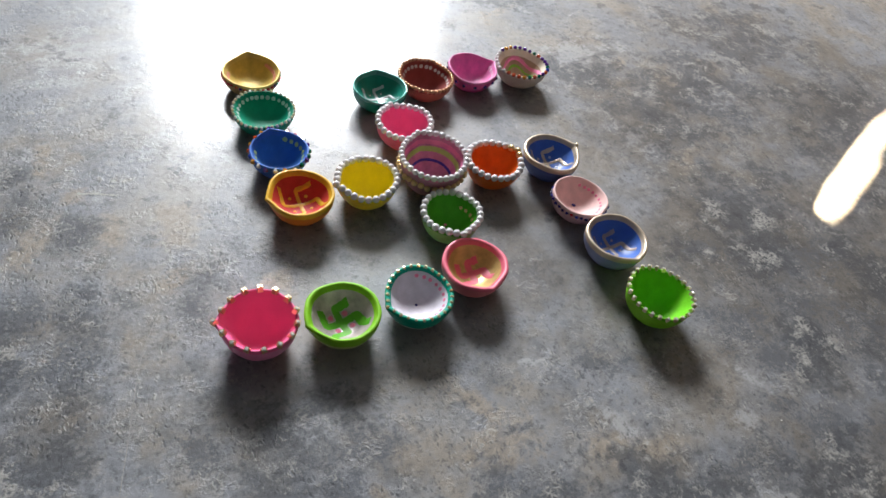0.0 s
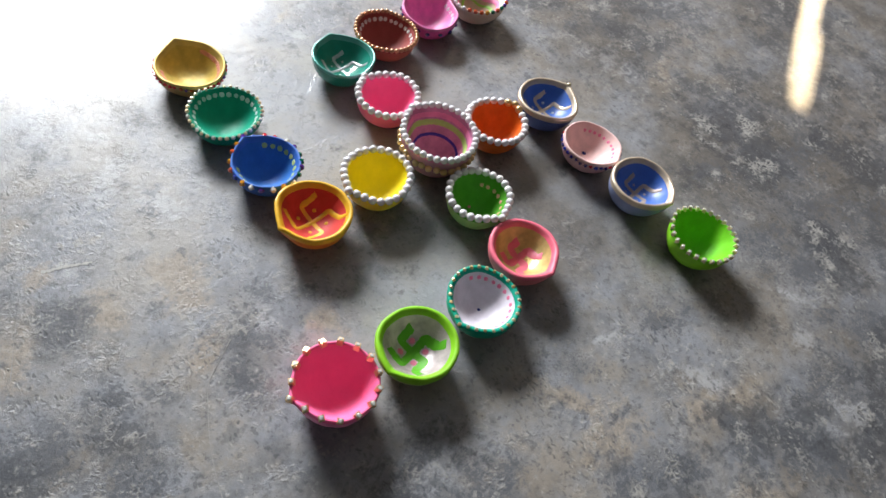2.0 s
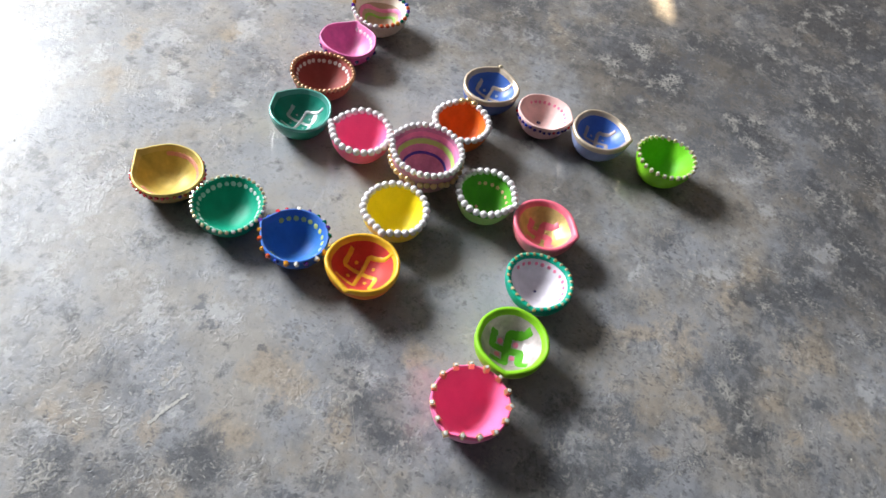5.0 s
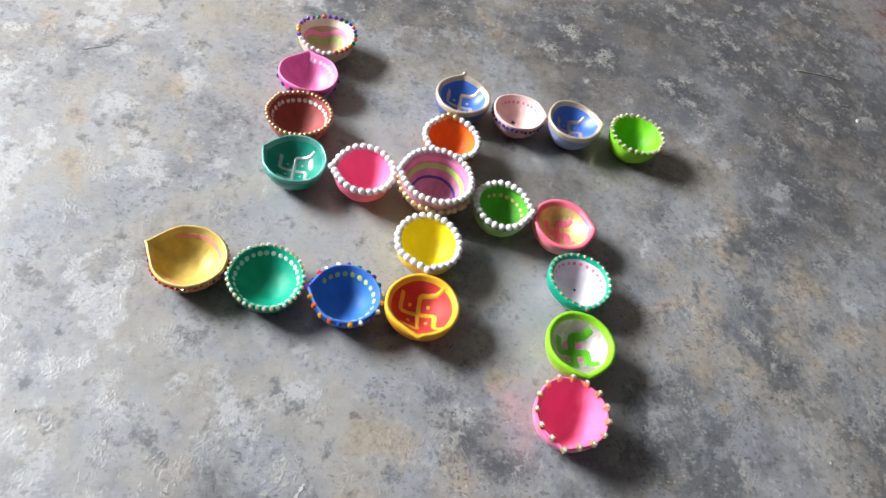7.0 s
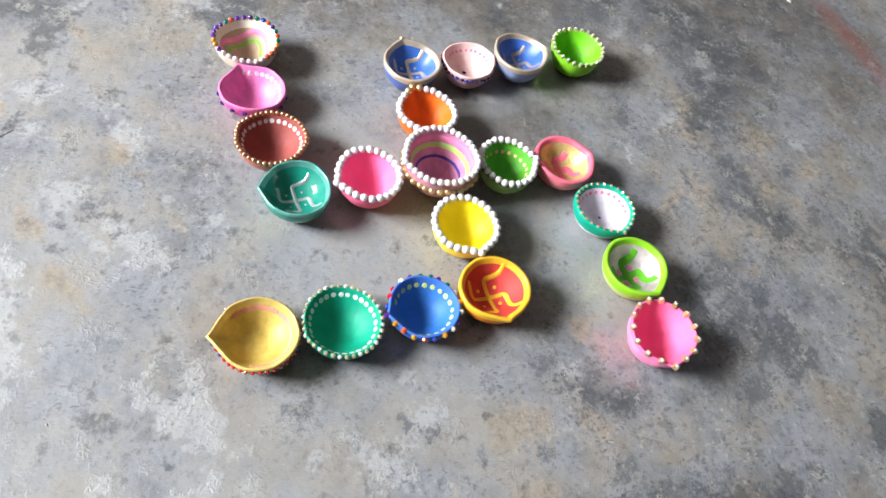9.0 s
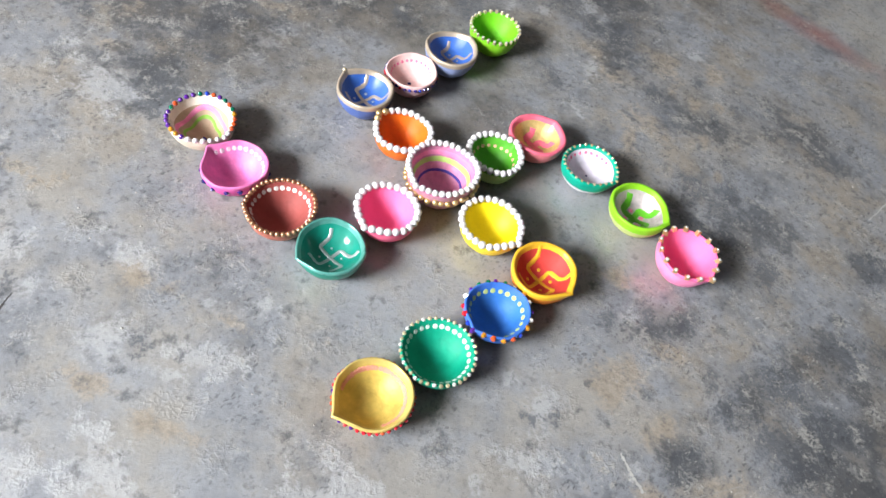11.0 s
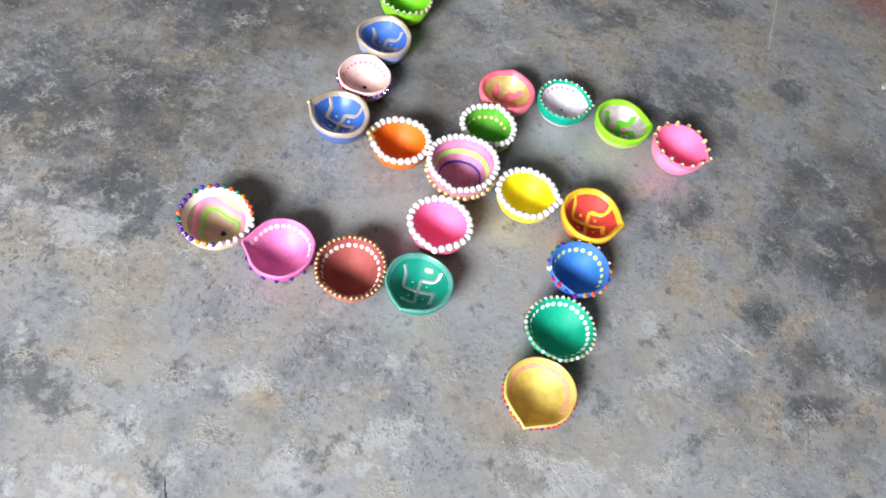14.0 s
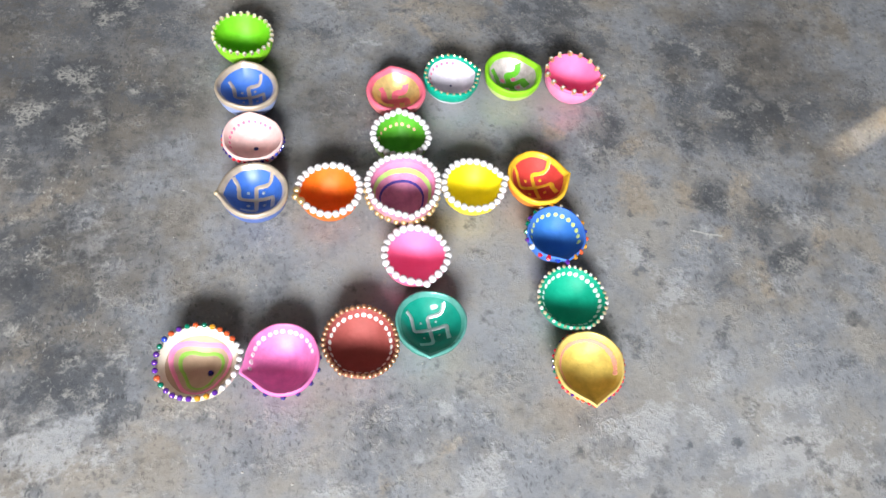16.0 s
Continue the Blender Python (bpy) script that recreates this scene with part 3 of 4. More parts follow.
def scratch(line, width, material):
    """A shallow scraped line in the floor's skin."""
    rng = random.Random(len(line) * 3 + int(width * 1e5))
    pts = [Vector(p) for p in line]
    dense = [p.lerp(q, i / 12) for p, q in zip(pts, pts[1:]) for i in range(12)] + [pts[-1]]
    for _ in range(6):
        dense = [dense[0]] + [(a + 2 * b + c) / 4 for a, b, c in zip(dense, dense[1:], dense[2:])] + [dense[-1]]
    verts, faces = [], []
    for i, p in enumerate(dense):
        d = (dense[min(i + 1, len(dense) - 1)] - dense[max(i - 1, 0)]).normalized()
        w = width * 0.5 * rng.uniform(0.25, 1.1)
        p = p + Vector((rng.uniform(-1, 1), rng.uniform(-1, 1))) * width * 0.2
        verts += [(p.x - d.y * w, p.y + d.x * w, 0.0003), (p.x + d.y * w, p.y - d.x * w, 0.0003)]
    faces = [(2 * i, 2 * i + 1, 2 * i + 3, 2 * i + 2) for i in range(len(dense) - 1)]
    return mesh_object("scratch", verts, faces, [material], floor)


chalky = paint("scraped_cement", (0.33, 0.32, 0.30), 0.8)
sooty = paint("dark_crack", (0.07, 0.065, 0.06), 0.8)
scratch([(0.317, 0.60), (0.318, 0.52), (0.315, 0.458), (0.309, 0.369)], 0.0020, paint("fresh_scrape", (0.46, 0.45, 0.43), 0.7))
scratch([(0.318, 0.52), (0.330, 0.45)], 0.0008, chalky)
scratch([(0.237, 0.046), (0.268, 0.065), (0.293, 0.110), (0.322, 0.205), (0.338, 0.25)], 0.0008, chalky)
scratch([(0.341, -0.048), (0.362, -0.010)], 0.0008, chalky)
scratch([(-0.124, -0.343), (-0.119, -0.352), (-0.109, -0.366)], 0.0014, sooty)

scratch([(0.312, -0.075), (0.300, -0.072), (0.291, -0.068), (0.281, -0.064)], 0.0032, paint("limy_smear", (0.50, 0.49, 0.46), 0.7))


def crumbs(count):
    """Grains of sand and plaster left on the floor."""
    rng = random.Random(77)
    verts, faces = [], []
    for _ in range(count):
        x, y, r = rng.uniform(-0.75, 0.60), rng.uniform(-0.45, 0.75), 0.0004 + 0.0011 * rng.random() ** 4
        k, turn = len(verts), rng.uniform(0, 6.28)
        for i in range(5):
            a = turn + i * 1.2566 + rng.uniform(-0.3, 0.3)
            verts.append((x + r * math.cos(a) * rng.uniform(0.6, 1.2), y + r * math.sin(a) * rng.uniform(0.6, 1.2), 0.0))
        verts.append((x, y, r * rng.uniform(0.4, 0.9)))
        faces += [(k + i, k + (i + 1) % 5, k + 5) for i in range(5)]
    return mesh_object("floor_crumbs", verts, faces, [paint("plaster_crumb", (0.42, 0.40, 0.36), 0.8)])


def chip(where, size, turn):
    """A flake of fallen plaster."""
    rng = random.Random(int(turn))
    rim = [(size * rng.uniform(0.7, 1.1) * math.cos(a), 0.6 * size * rng.uniform(0.7, 1.1) * math.sin(a)) for a in [i * 0.785 for i in range(8)]]
    verts = [(x, y, 0.0) for x, y in rim] + [(x * 0.85, y * 0.85, size * 0.28) for x, y in rim] + [(0, 0, size * 0.34)]
    faces = [(i, (i + 1) % 8, 8 + (i + 1) % 8, 8 + i) for i in range(8)] + [(8 + i, 8 + (i + 1) % 8, 16) for i in range(8)]
    ob = mesh_object("plaster_chip", verts, faces, [paint("fallen_plaster", (0.46, 0.45, 0.40), 0.85)])
    ob.matrix_basis = pose(*where, 0, 0, 0, turn)
    return tagged(ob, "small pale flake of plaster on the concrete floor", "debris", "fallen plaster flakes")


def straw(a, b, thick):
    """A dry stalk lying on the floor, with a small node."""
    a, b = Vector((*a, thick)), Vector((*b, thick))
    d = (b - a).normalized()
    side, up = Vector((-d.y, d.x, 0)), Vector((0, 0, 1))
    verts, faces = [], []
    for i in range(13):
        t = i / 12
        p = a.lerp(b, t) + side * 0.0016 * math.sin(3.2 * t)
        r = thick * (1.25 if i in (0, 6) else 1.0 - 0.3 * t)
        verts += [p + side * r * math.cos(k * 1.0472) + up * r * math.sin(k * 1.0472) for k in range(6)]
    for i in range(12):
        faces += [(i * 6 + k, i * 6 + (k + 1) % 6, i * 6 + 6 + (k + 1) % 6, i * 6 + 6 + k) for k in range(6)]
    faces += [tuple(range(5, -1, -1)), tuple(range(72, 78))]
    return tagged(mesh_object("straw", verts, faces, [paint("dry_straw", (0.36, 0.32, 0.25), 0.7)], smooth=True),
                  "thin dry straw lying on the concrete floor", "straw")


chip((-0.211, 0.610), 0.0050, 25)
chip((-0.285, 0.545), 0.0045, 160)
chip((0.462, 0.372), 0.0075, 70)
straw((-0.367, 0.476), (-0.369, 0.552), 0.0007)
tagged(crumbs(420), "pale grains of plaster scattered on the concrete floor", "debris", kind="stuff")


# ---------------------------------------------------------------- clay lamps
def shape(h):
    """Height and width of one lamp's clay bowl."""
    rng = random.Random(h["seed"])
    ph = [rng.uniform(0, 6.28) for _ in range(4)]
    tip = radians(h["tip"])

    def spout(a):
        d = abs((a - tip + math.pi) % (2 * math.pi) - math.pi)
        return math.exp(-d / 0.16) - 0.16 * math.exp(-((d - 0.55) / 0.30) ** 2)

    def wide(a):
        return 1 + 0.016 * math.sin(2 * a + ph[0]) + 0.010 * math.sin(3 * a + ph[1]) + 0.004 * math.sin(7 * a + ph[2]) + 0.003 * math.sin(11 * a + ph[3])

    def tall(a):
        return 0.0008 * math.sin(2 * a + ph[2]) + 0.0004 * math.sin(3 * a + ph[3])

    return spout, wide, tall


def at(h, a, q):
    """A point of the bowl's inside: q is 0 at the bottom and 1 at the lip."""
    spout, wide, tall = h["fn"]
    ri = (h["R"] - h["lip"]) * wide(a)
    r = q * ri * (1 + h["k"] * spout(a) * q ** 4)
    z = h["floor"] + (h["H"] - h["floor"]) * q ** 2.7 + tall(a) * q
    return Vector((r * math.cos(a), r * math.sin(a), z))


def inside(h, x, y, lift=0.00035):
    """The point of the bowl's inside at x, y (1 is the lip's radius), a hair above the paint."""
    a, q = math.atan2(y, x), min(0.98, math.hypot(x, y))
    p = at(h, a, q)
    slope = at(h, a, min(1, q + 0.02)) - p
    up = Vector((-slope.z * math.cos(a), -slope.z * math.sin(a), math.hypot(slope.x, slope.y)))
    return p + up.normalized() * lift


def lip_point(h, a, out=0.5, z=0.0):
    """A point on the lip; out is 0 at its inner and 1 at its outer edge."""
    spout, wide, tall = h["fn"]
    r = (h["R"] - h["lip"] * (1 - out)) * wide(a) * (1 + h["k"] * spout(a))
    return Vector((r * math.cos(a), r * math.sin(a), h["H"] + tall(a) + z))


def outer_point(h, a, u, off=0.0):
    """A point on the outside; u is 0 at the foot and 1 at the lip."""
    spout, wide, tall = h["fn"]
    f = h["foot"] + (1 - h["foot"]) * (1 - (1 - u) ** 2.1) ** 0.72
    r = h["R"] * wide(a) * f * (1 + h["k"] * spout(a) * u ** 4) + off
    return Vector((r * math.cos(a), r * math.sin(a), h["H"] * u + tall(a) * u))


SEG = 80


def bowl(h, parent, outer, rim, inner):
    rings, slot = [], []
    angs = [2 * math.pi * i / SEG for i in range(SEG)]
    rings.append([outer_point(h, a, 0.0, -0.004) for a in angs])
    levels = (0.0, 0.05, 0.14, 0.26, 0.40, 0.55, 0.70, 0.84, 0.93)
    for u in levels:
        rings.append([outer_point(h, a, u) for a in angs])
    n_out = len(rings)
    for o, z in ((1.0, -0.0006), (0.93, 0.0003), (0.75, 0.0009), (0.5, 0.0011), (0.25, 0.0008), (0.06, 0.0001)):
        rings.append([lip_point(h, a, o, z) for a in angs])
    n_rim = len(rings)
    for q in (0.97, h.get("band", 0.93), 0.86, 0.78, 0.68, 0.57, 0.45, 0.33, 0.21, 0.10):
        rings.append([at(h, a, q) for a in angs])
    verts = [v for r in rings for v in r]
    faces = []
    for j in range(len(rings) - 1):
        s = 0 if j < n_out - 1 else (1 if j < n_rim + 1 else 2)
        if 1 <= j < n_out and levels[j - 1] >= h.get("skirt", 2.0):
            s = 1
        for i in range(SEG):
            k = (i + 1) % SEG
            faces.append((j * SEG + i, j * SEG + k, (j + 1) * SEG + k, (j + 1) * SEG + i))
            slot.append(s)
    verts += [Vector((0, 0, h["floor"])), Vector((0, 0, 0.0004))]
    last = (len(rings) - 1) * SEG
    for i in range(SEG):
        k = (i + 1) % SEG
        faces += [(last + i, last + k, len(verts) - 2), (k, i, len(verts) - 1)]
        slot += [2, 0]
    if rim is inner:
        return mesh_object("bowl", verts, faces, [outer, inner, inner], parent, smooth=True, slots=slot)
    for name, keep, mats in (("bowl", (0, 2), [outer, outer, inner]), ("rim", (1,), [outer, rim, inner])):
        chosen = [(f, k) for f, k in zip(faces, slot) if k in keep]
        used = {v: i for i, v in enumerate(sorted({v for f, _ in chosen for v in f}))}
        ob = mesh_object(name, [verts[v] for v in used], [[used[v] for v in f] for f, _ in chosen], mats, parent,
                         "" if name == "bowl" else rim.name.replace("_", " ") + " on the lip", True, [k for _, k in chosen])
    return ob


UNIT = {}


def unit_mesh(kind, material):
    """Small shared pieces, about one unit across."""
    key = (kind, material.name)
    if key in UNIT:
        return UNIT[key]
    bm = bmesh.new()
    if kind == "bead":
        bmesh.ops.create_icosphere(bm, subdivisions=2, radius=0.5)
    elif kind == "stone":   # round cut stone with a flat table
        bmesh.ops.create_cone(bm, cap_ends=True, segments=8, radius1=0.5, radius2=0.27, depth=0.5)
    elif kind == "chaton":  # square stone in a metal cup
        bmesh.ops.create_cone(bm, cap_ends=True, segments=4, radius1=0.62, radius2=0.50, depth=0.9)
    elif kind == "gem":     # the clear stone that sits in the cup
        bmesh.ops.create_cone(bm, cap_ends=True, segments=8, radius1=0.40, radius2=0.22, depth=0.24)
    elif kind == "dot":     # flattened drop of paint
        bmesh.ops.create_cone(bm, cap_ends=True, segments=12, radius1=0.5, radius2=0.34, depth=0.10)
    me = bpy.data.meshes.new(kind)
    bm.to_mesh(me)
    bm.free()
    me.materials.append(material)
    if kind == "bead":
        me.polygons.foreach_set("use_smooth", [True] * len(me.polygons))
    UNIT[key] = me
    return me


def piece(name, kind, material, parent, where, size, normal=(0, 0, 1), turn=0.0, label=""):
    ob = new(name, unit_mesh(kind, material))
    ob.parent = parent
    q = Vector(normal).to_track_quat("Z", "Y").to_matrix().to_4x4()
    ob.matrix_basis = Matrix.Translation(where) @ q @ pose(0, 0, 0, 0, 0, turn) @ Matrix.Diagonal((size, size, size, 1))
    return tagged(ob, label)


def lip_angles(h, count, start=0.0, out=0.5):
    """Angles that lie evenly along the lip."""
    fine = [start + 2 * math.pi * i / 720 for i in range(721)]
    pts = [lip_point(h, a, out) for a in fine]
    run = [0.0]
    for p, q in zip(pts, pts[1:]):
        run.append(run[-1] + (q - p).length)
    return [float(np.interp(run[-1] * i / count, run, fine)) for i in range(count)], run[-1]


def rim_beads(h, parent, name, count, pick, out=0.5, z=0.0, fill=1.0, kind="bead"):
    angles, length = lip_angles(h, count, radians(h["tip"]), out)
    size = length / count * fill
    rng = random.Random(h["seed"] + 5)
    for i, a in enumerate(angles):
        s = size * rng.uniform(0.95, 1.03)
        p = lip_point(h, a, out, z + s * 0.33 + rng.uniform(-0.0002, 0.0002))
        ob = piece(name, kind, pick(i, a), parent, p, s, (math.cos(a) * 0.3, math.sin(a) * 0.3, 1), rng.uniform(0, 90))
        if kind == "chaton":
            piece("gem", "gem", crystal, ob, (0, 0, 0.45), 1.0, label="clear faceted stone")


def side_stones(h, parent, name, count, u, size, pick, kind="stone", skip=0.0):
    rng = random.Random(h["seed"] + 9)
    for i in range(count):
        if rng.random() < skip:
            continue
        a = radians(h["tip"]) + 2 * math.pi * (i + rng.uniform(-0.12, 0.12)) / count
        p = outer_point(h, a, u + rng.uniform(-0.03, 0.03), size * 0.12)
        piece(name, kind, pick(i, a), parent, p, size * rng.uniform(0.9, 1.08), (math.cos(a), math.sin(a), 0.25), rng.uniform(0, 90))


def ring_dots(h, parent, material, count, q, size, arc=(0, 360), name="painted_dot"):
    rng = random.Random(h["seed"] + 3)
    for i in range(count):
        a = radians(arc[0] + (arc[1] - arc[0]) * i / (count if arc[1] - arc[0] >= 360 else count - 1)) + rng.uniform(-0.02, 0.02)
        p = inside(h, q * math.cos(a), q * math.sin(a), 0.0001)
        n = inside(h, q * math.cos(a), q * math.sin(a), 0.01) - p
        piece(name, "dot", material, parent, p, size * rng.uniform(0.88, 1.1), n)


def stroke(h, parent, name, line, width, material, closed=False, ragged=0.12, lift=0.00035):
    """A brush stroke of paint on the inside of the bowl, along points in the bowl's own plan."""
    rng = random.Random(h["seed"] + len(line) * 7)
    pts = [Vector((x, y)) for x, y in line]
    dense = []
    for p, q in zip(pts, pts[1:]):
        steps = max(2, int((q - p).length / 0.05))
        dense += [p.lerp(q, i / steps) for i in range(steps)]
    dense.append(pts[-1])
    dense = [dense[0]] + [(a + 2 * b + c) / 4 for a, b, c in zip(dense, dense[1:], dense[2:])] + [dense[-1]]
    verts, faces = [], []
    for i, p in enumerate(dense):
        d = (dense[min(i + 1, len(dense) - 1)] - dense[max(i - 1, 0)]).normalized()
        side = Vector((-d.y, d.x)) * width * 0.5 * (1 + rng.uniform(-ragged, ragged))
        for s, up in ((-1.0, 0.00002), (-0.6, lift), (0.0, lift * 1.2), (0.6, lift), (1.0, 0.00002)):
            verts.append(inside(h, *(p + side * s), up))
    for i in range(len(dense) - 1):
        for j in range(4):
            k = i * 5 + j
            faces.append((k, k + 5, k + 6, k + 1))
    return mesh_object(name, verts, faces, [material], parent, smooth=True)


def circle(q, wave=0.0, phase=0.0):
    return [((q + wave * math.sin(3 * a + phase)) * math.cos(a), (q + wave * math.sin(3 * a + phase)) * math.sin(a))
            for a in [2 * math.pi * i / 60 for i in range(61)]]


CROSS = [
    [(0.0, -0.02), (0.0, 0.42), (0.08, 0.45), (0.42, 0.44), (0.52, 0.52), (0.56, 0.70)],
    [(0.0, 0.0), (0.50, 0.02), (0.52, -0.04), (0.50, -0.50)],
    [(0.0, 0.02), (0.0, -0.46), (-0.05, -0.50), (-0.48, -0.50)],
    [(0.0, 0.0), (-0.50, 0.0), (-0.52, 0.05), (-0.53, 0.44), (-0.66, 0.60)],
]


def motif(h, parent, material, width, turn=0.0, size=1.0, shift=(0, 0), dots=None, dot_size=0.004):
    """The auspicious four-armed sign, brushed inside the bowl, with a dot between each two arms."""
    c, s = math.cos(radians(turn)), math.sin(radians(turn))
    for k, line in enumerate(CROSS):
        stroke(h, parent, "brush_stroke", [(shift[0] + size * (x * c - y * s), shift[1] + size * (x * s + y * c)) for x, y in line],
               width, material, lift=0.0003 + 0.00004 * k)
    if dots:
        for x, y in ((0.24, 0.24), (0.25, -0.25), (-0.25, -0.25), (-0.25, 0.26)):
            x, y = shift[0] + size * (x * c - y * s), shift[1] + size * (x * s + y * c)
            p = inside(h, x, y, 0.0002)
            piece("painted_dot", "dot", dots, parent, p, dot_size, inside(h, x, y, 0.01) - p)


def lamp(name, place, R, H, tip, outer, rim, inner, label, k=0.13, lip=0.0027, foot=0.46, seed=1, **more):
    root = new("clay_lamp")
    root.empty_display_size = 0.02
    root.matrix_basis = pose(place[0], place[1], 0.0)
    tagged(root, label, "oil lamp", "painted clay lamps")
    h = dict(R=R, H=H, tip=tip, k=k, lip=lip, foot=foot, floor=0.0036, seed=seed)
    h.update(more)
    h["fn"] = shape(h)
    bowl(h, root, outer, rim, inner)
    return root, h


white_pearl = gloss("white_pearl", (0.74, 0.71, 0.72), 0.25, 0.0, 0.5, 0.05)
gold_bead = gloss("gold_bead", (0.76, 0.55, 0.27), 0.32, 0.75)
copper_bead = gloss("copper_bead", (0.56, 0.31, 0.18), 0.32, 0.75)
pale_gold = gloss("pale_gold", (0.72, 0.60, 0.38), 0.30, 0.55, 0.3, 0.2)
crystal = gloss("clear_stone", (0.84, 0.83, 0.78), 0.15, 0.2, 0.8)
STONES = [gloss("red_stone", (0.65, 0.02, 0.04), 0.1, 0.1, 1.0), gloss("purple_stone", (0.10, 0.02, 0.27), 0.1, 0.1, 1.0),
          gloss("blue_stone", (0.02, 0.06, 0.48), 0.1, 0.1, 1.0), gloss("amber_stone", (0.62, 0.27, 0.02), 0.1, 0.1, 1.0),
          gloss("green_stone", (0.0, 0.16, 0.09), 0.1, 0.1, 1.0), gloss("orange_stone", (0.60, 0.09, 0.025), 0.1, 0.1, 1.0)]
violet = gloss("dark_blue_stone", (0.03, 0.02, 0.18), 0.12, 0.1, 1.0)
white_dot = paint("white_paint", (0.80, 0.79, 0.76), 0.45)
rose_dot = paint("rose_paint", (0.85, 0.22, 0.36), 0.5)


def mixed(seed, kinds=STONES):
    rng = random.Random(seed)
    return lambda i, a: kinds[rng.randrange(len(kinds))]


def near(a, centre, half):
    return abs((a - radians(centre) + math.pi) % (2 * math.pi) - math.pi) < radians(half)


# the middle lamp: taller, pearls on the lip and gilt beads round the shoulder
mauve = paint("mauve_paint", (0.66, 0.24, 0.40), 0.5, vary=0.62)
mauve_out = paint("mauve_outside", (0.50, 0.24, 0.30), 0.55)
o, h = lamp("middle", (0.0, 0.0), 0.0335, 0.0365, -88, mauve_out, mauve, mauve,
            "mauve clay lamp with painted rings, white pearls and gilt beads", k=0.08, seed=2)
stroke(h, o, "painted_ring", circle(0.93), 0.06, paint("pink_band", (0.85, 0.25, 0.45), 0.5))
stroke(h, o, "painted_ring", circle(0.84), 0.075, paint("leaf_band", (0.42, 0.62, 0.16), 0.5))
stroke(h, o, "painted_ring", circle(0.66), 0.055, paint("indigo_band", (0.06, 0.04, 0.30), 0.5))
rim_beads(h, o, "pearl", 33, lambda i, a: white_pearl, out=0.6, fill=1.06)
side_stones(h, o, "gilt_bead", 32, 0.72, 0.0062, lambda i, a: gold_bead, "bead")

# arm towards the window
o, h = lamp("a1", (0.0, -0.067), 0.0285, 0.0250, -83, paint("coral_outside", (0.92, 0.16, 0.28)), paint("hot_pink", (1.0, 0.17, 0.37), 0.6, 0, 0.0, 1, 0.12, 0.93), paint("hot_pink", (1.0, 0.17, 0.37), 0.6, 0, 0.0, 1, 0.12, 0.93),
            "hot pink clay lamp with a rim of white pearls", seed=3)
rim_beads(h, o, "pearl", 25, lambda i, a: white_pearl, out=0.6, fill=1.06)

teal = paint("varnished_teal", (0.0, 0.235, 0.165), 0.5, 0.0, 0.9, 0.3, 0.05)
silver = paint("silver_paint", (0.52, 0.57, 0.57), 0.38, 0.6)
o, h = lamp("a2", (0.001, -0.131), 0.0298, 0.0245, -103, teal, paint("silvered_teal", (0.12, 0.40, 0.34), 0.28, 0.3, 0.8), teal,
            "glossy teal clay lamp with a silver sign inside", k=0.10, seed=4, floor=0.0075)
motif(h, o, silver, 0.115, 2, 0.98, (0.02, -0.02), silver, 0.0020)

brick = paint("brown_red", (0.32, 0.070, 0.060), 0.6)
o, h = lamp("a3", (-0.059, -0.139), 0.0305, 0.0225, -130, paint("terracotta_outside", (0.50, 0.16, 0.11)), brick, brick,
            "brown-red clay lamp edged with copper beads and white dots", k=0.05, seed=5)
rim_beads(h, o, "copper_bead", 40, lambda i, a: copper_bead, out=0.85)
ring_dots(h, o, white_dot, 28, 0.91, 0.0050)

pink = paint("orchid_pink", (0.82, 0.20, 0.48), 0.5, 0, 0.6, 1, 0.5, 0.68)
o, h = lamp("a4", (-0.122, -0.143), 0.0300, 0.0230, 191, paint("orchid_outside", (0.74, 0.12, 0.40)), pink, pink,
            "orchid pink clay lamp with dark blue stones round it", k=0.19, seed=6)
side_stones(h, o, "blue_stone", 15, 0.76, 0.0054, lambda i, a: violet)
ring_dots(h, o, paint("pale_pink_paint", (0.88, 0.68, 0.76)), 15, 0.90, 0.0052, (10, 185))

cream = paint("cream_paint", (0.72, 0.60, 0.46), 0.5)
o, h = lamp("a5", (-0.186, -0.136), 0.0310, 0.0245, 5, cream, paint("pale_cream", (0.80, 0.72, 0.60)), paint("tan_paint", (0.46, 0.33, 0.22)),
            "cream clay lamp with coloured stones and wavy painted lines", k=0.06, seed=7, band=0.88)
stroke(h, o, "painted_ring", circle(0.76, 0.07, 0.6), 0.11, paint("pink_band", (0.85, 0.25, 0.45), 0.5), lift=0.0005)
stroke(h, o, "painted_ring", circle(0.54, 0.08, 0.6), 0.10, paint("grass_band", (0.25, 0.50, 0.07), 0.5))
jumble = mixed(11, [STONES[1], STONES[1], STONES[4], STONES[3], STONES[2], violet, STONES[1], STONES[5]])
rim_beads(h, o, "rim_stone", 30, lambda i, a: white_pearl if near(a, -20, 38) else jumble(i, a), out=0.9, fill=0.78)
p = inside(h, 0.24, -0.12, 0.0008)
piece("purple_stone", "stone", violet, o, p, 0.0062)

# arm towards the board wall
o, h = lamp("b1", (-0.066, 0.011), 0.0285, 0.0245, 190, paint("orange_outside", (0.75, 0.16, 0.02)), paint("orange_paint", (0.78, 0.145, 0.006)), paint("orange_paint", (0.78, 0.145, 0.006)),
            "orange clay lamp with white pearls and few gilt beads", k=0.12, seed=8)
rim_beads(h, o, "pearl", 25, lambda i, a: gold_bead if near(a, 190, 16) else white_pearl, out=0.6, fill=1.06)

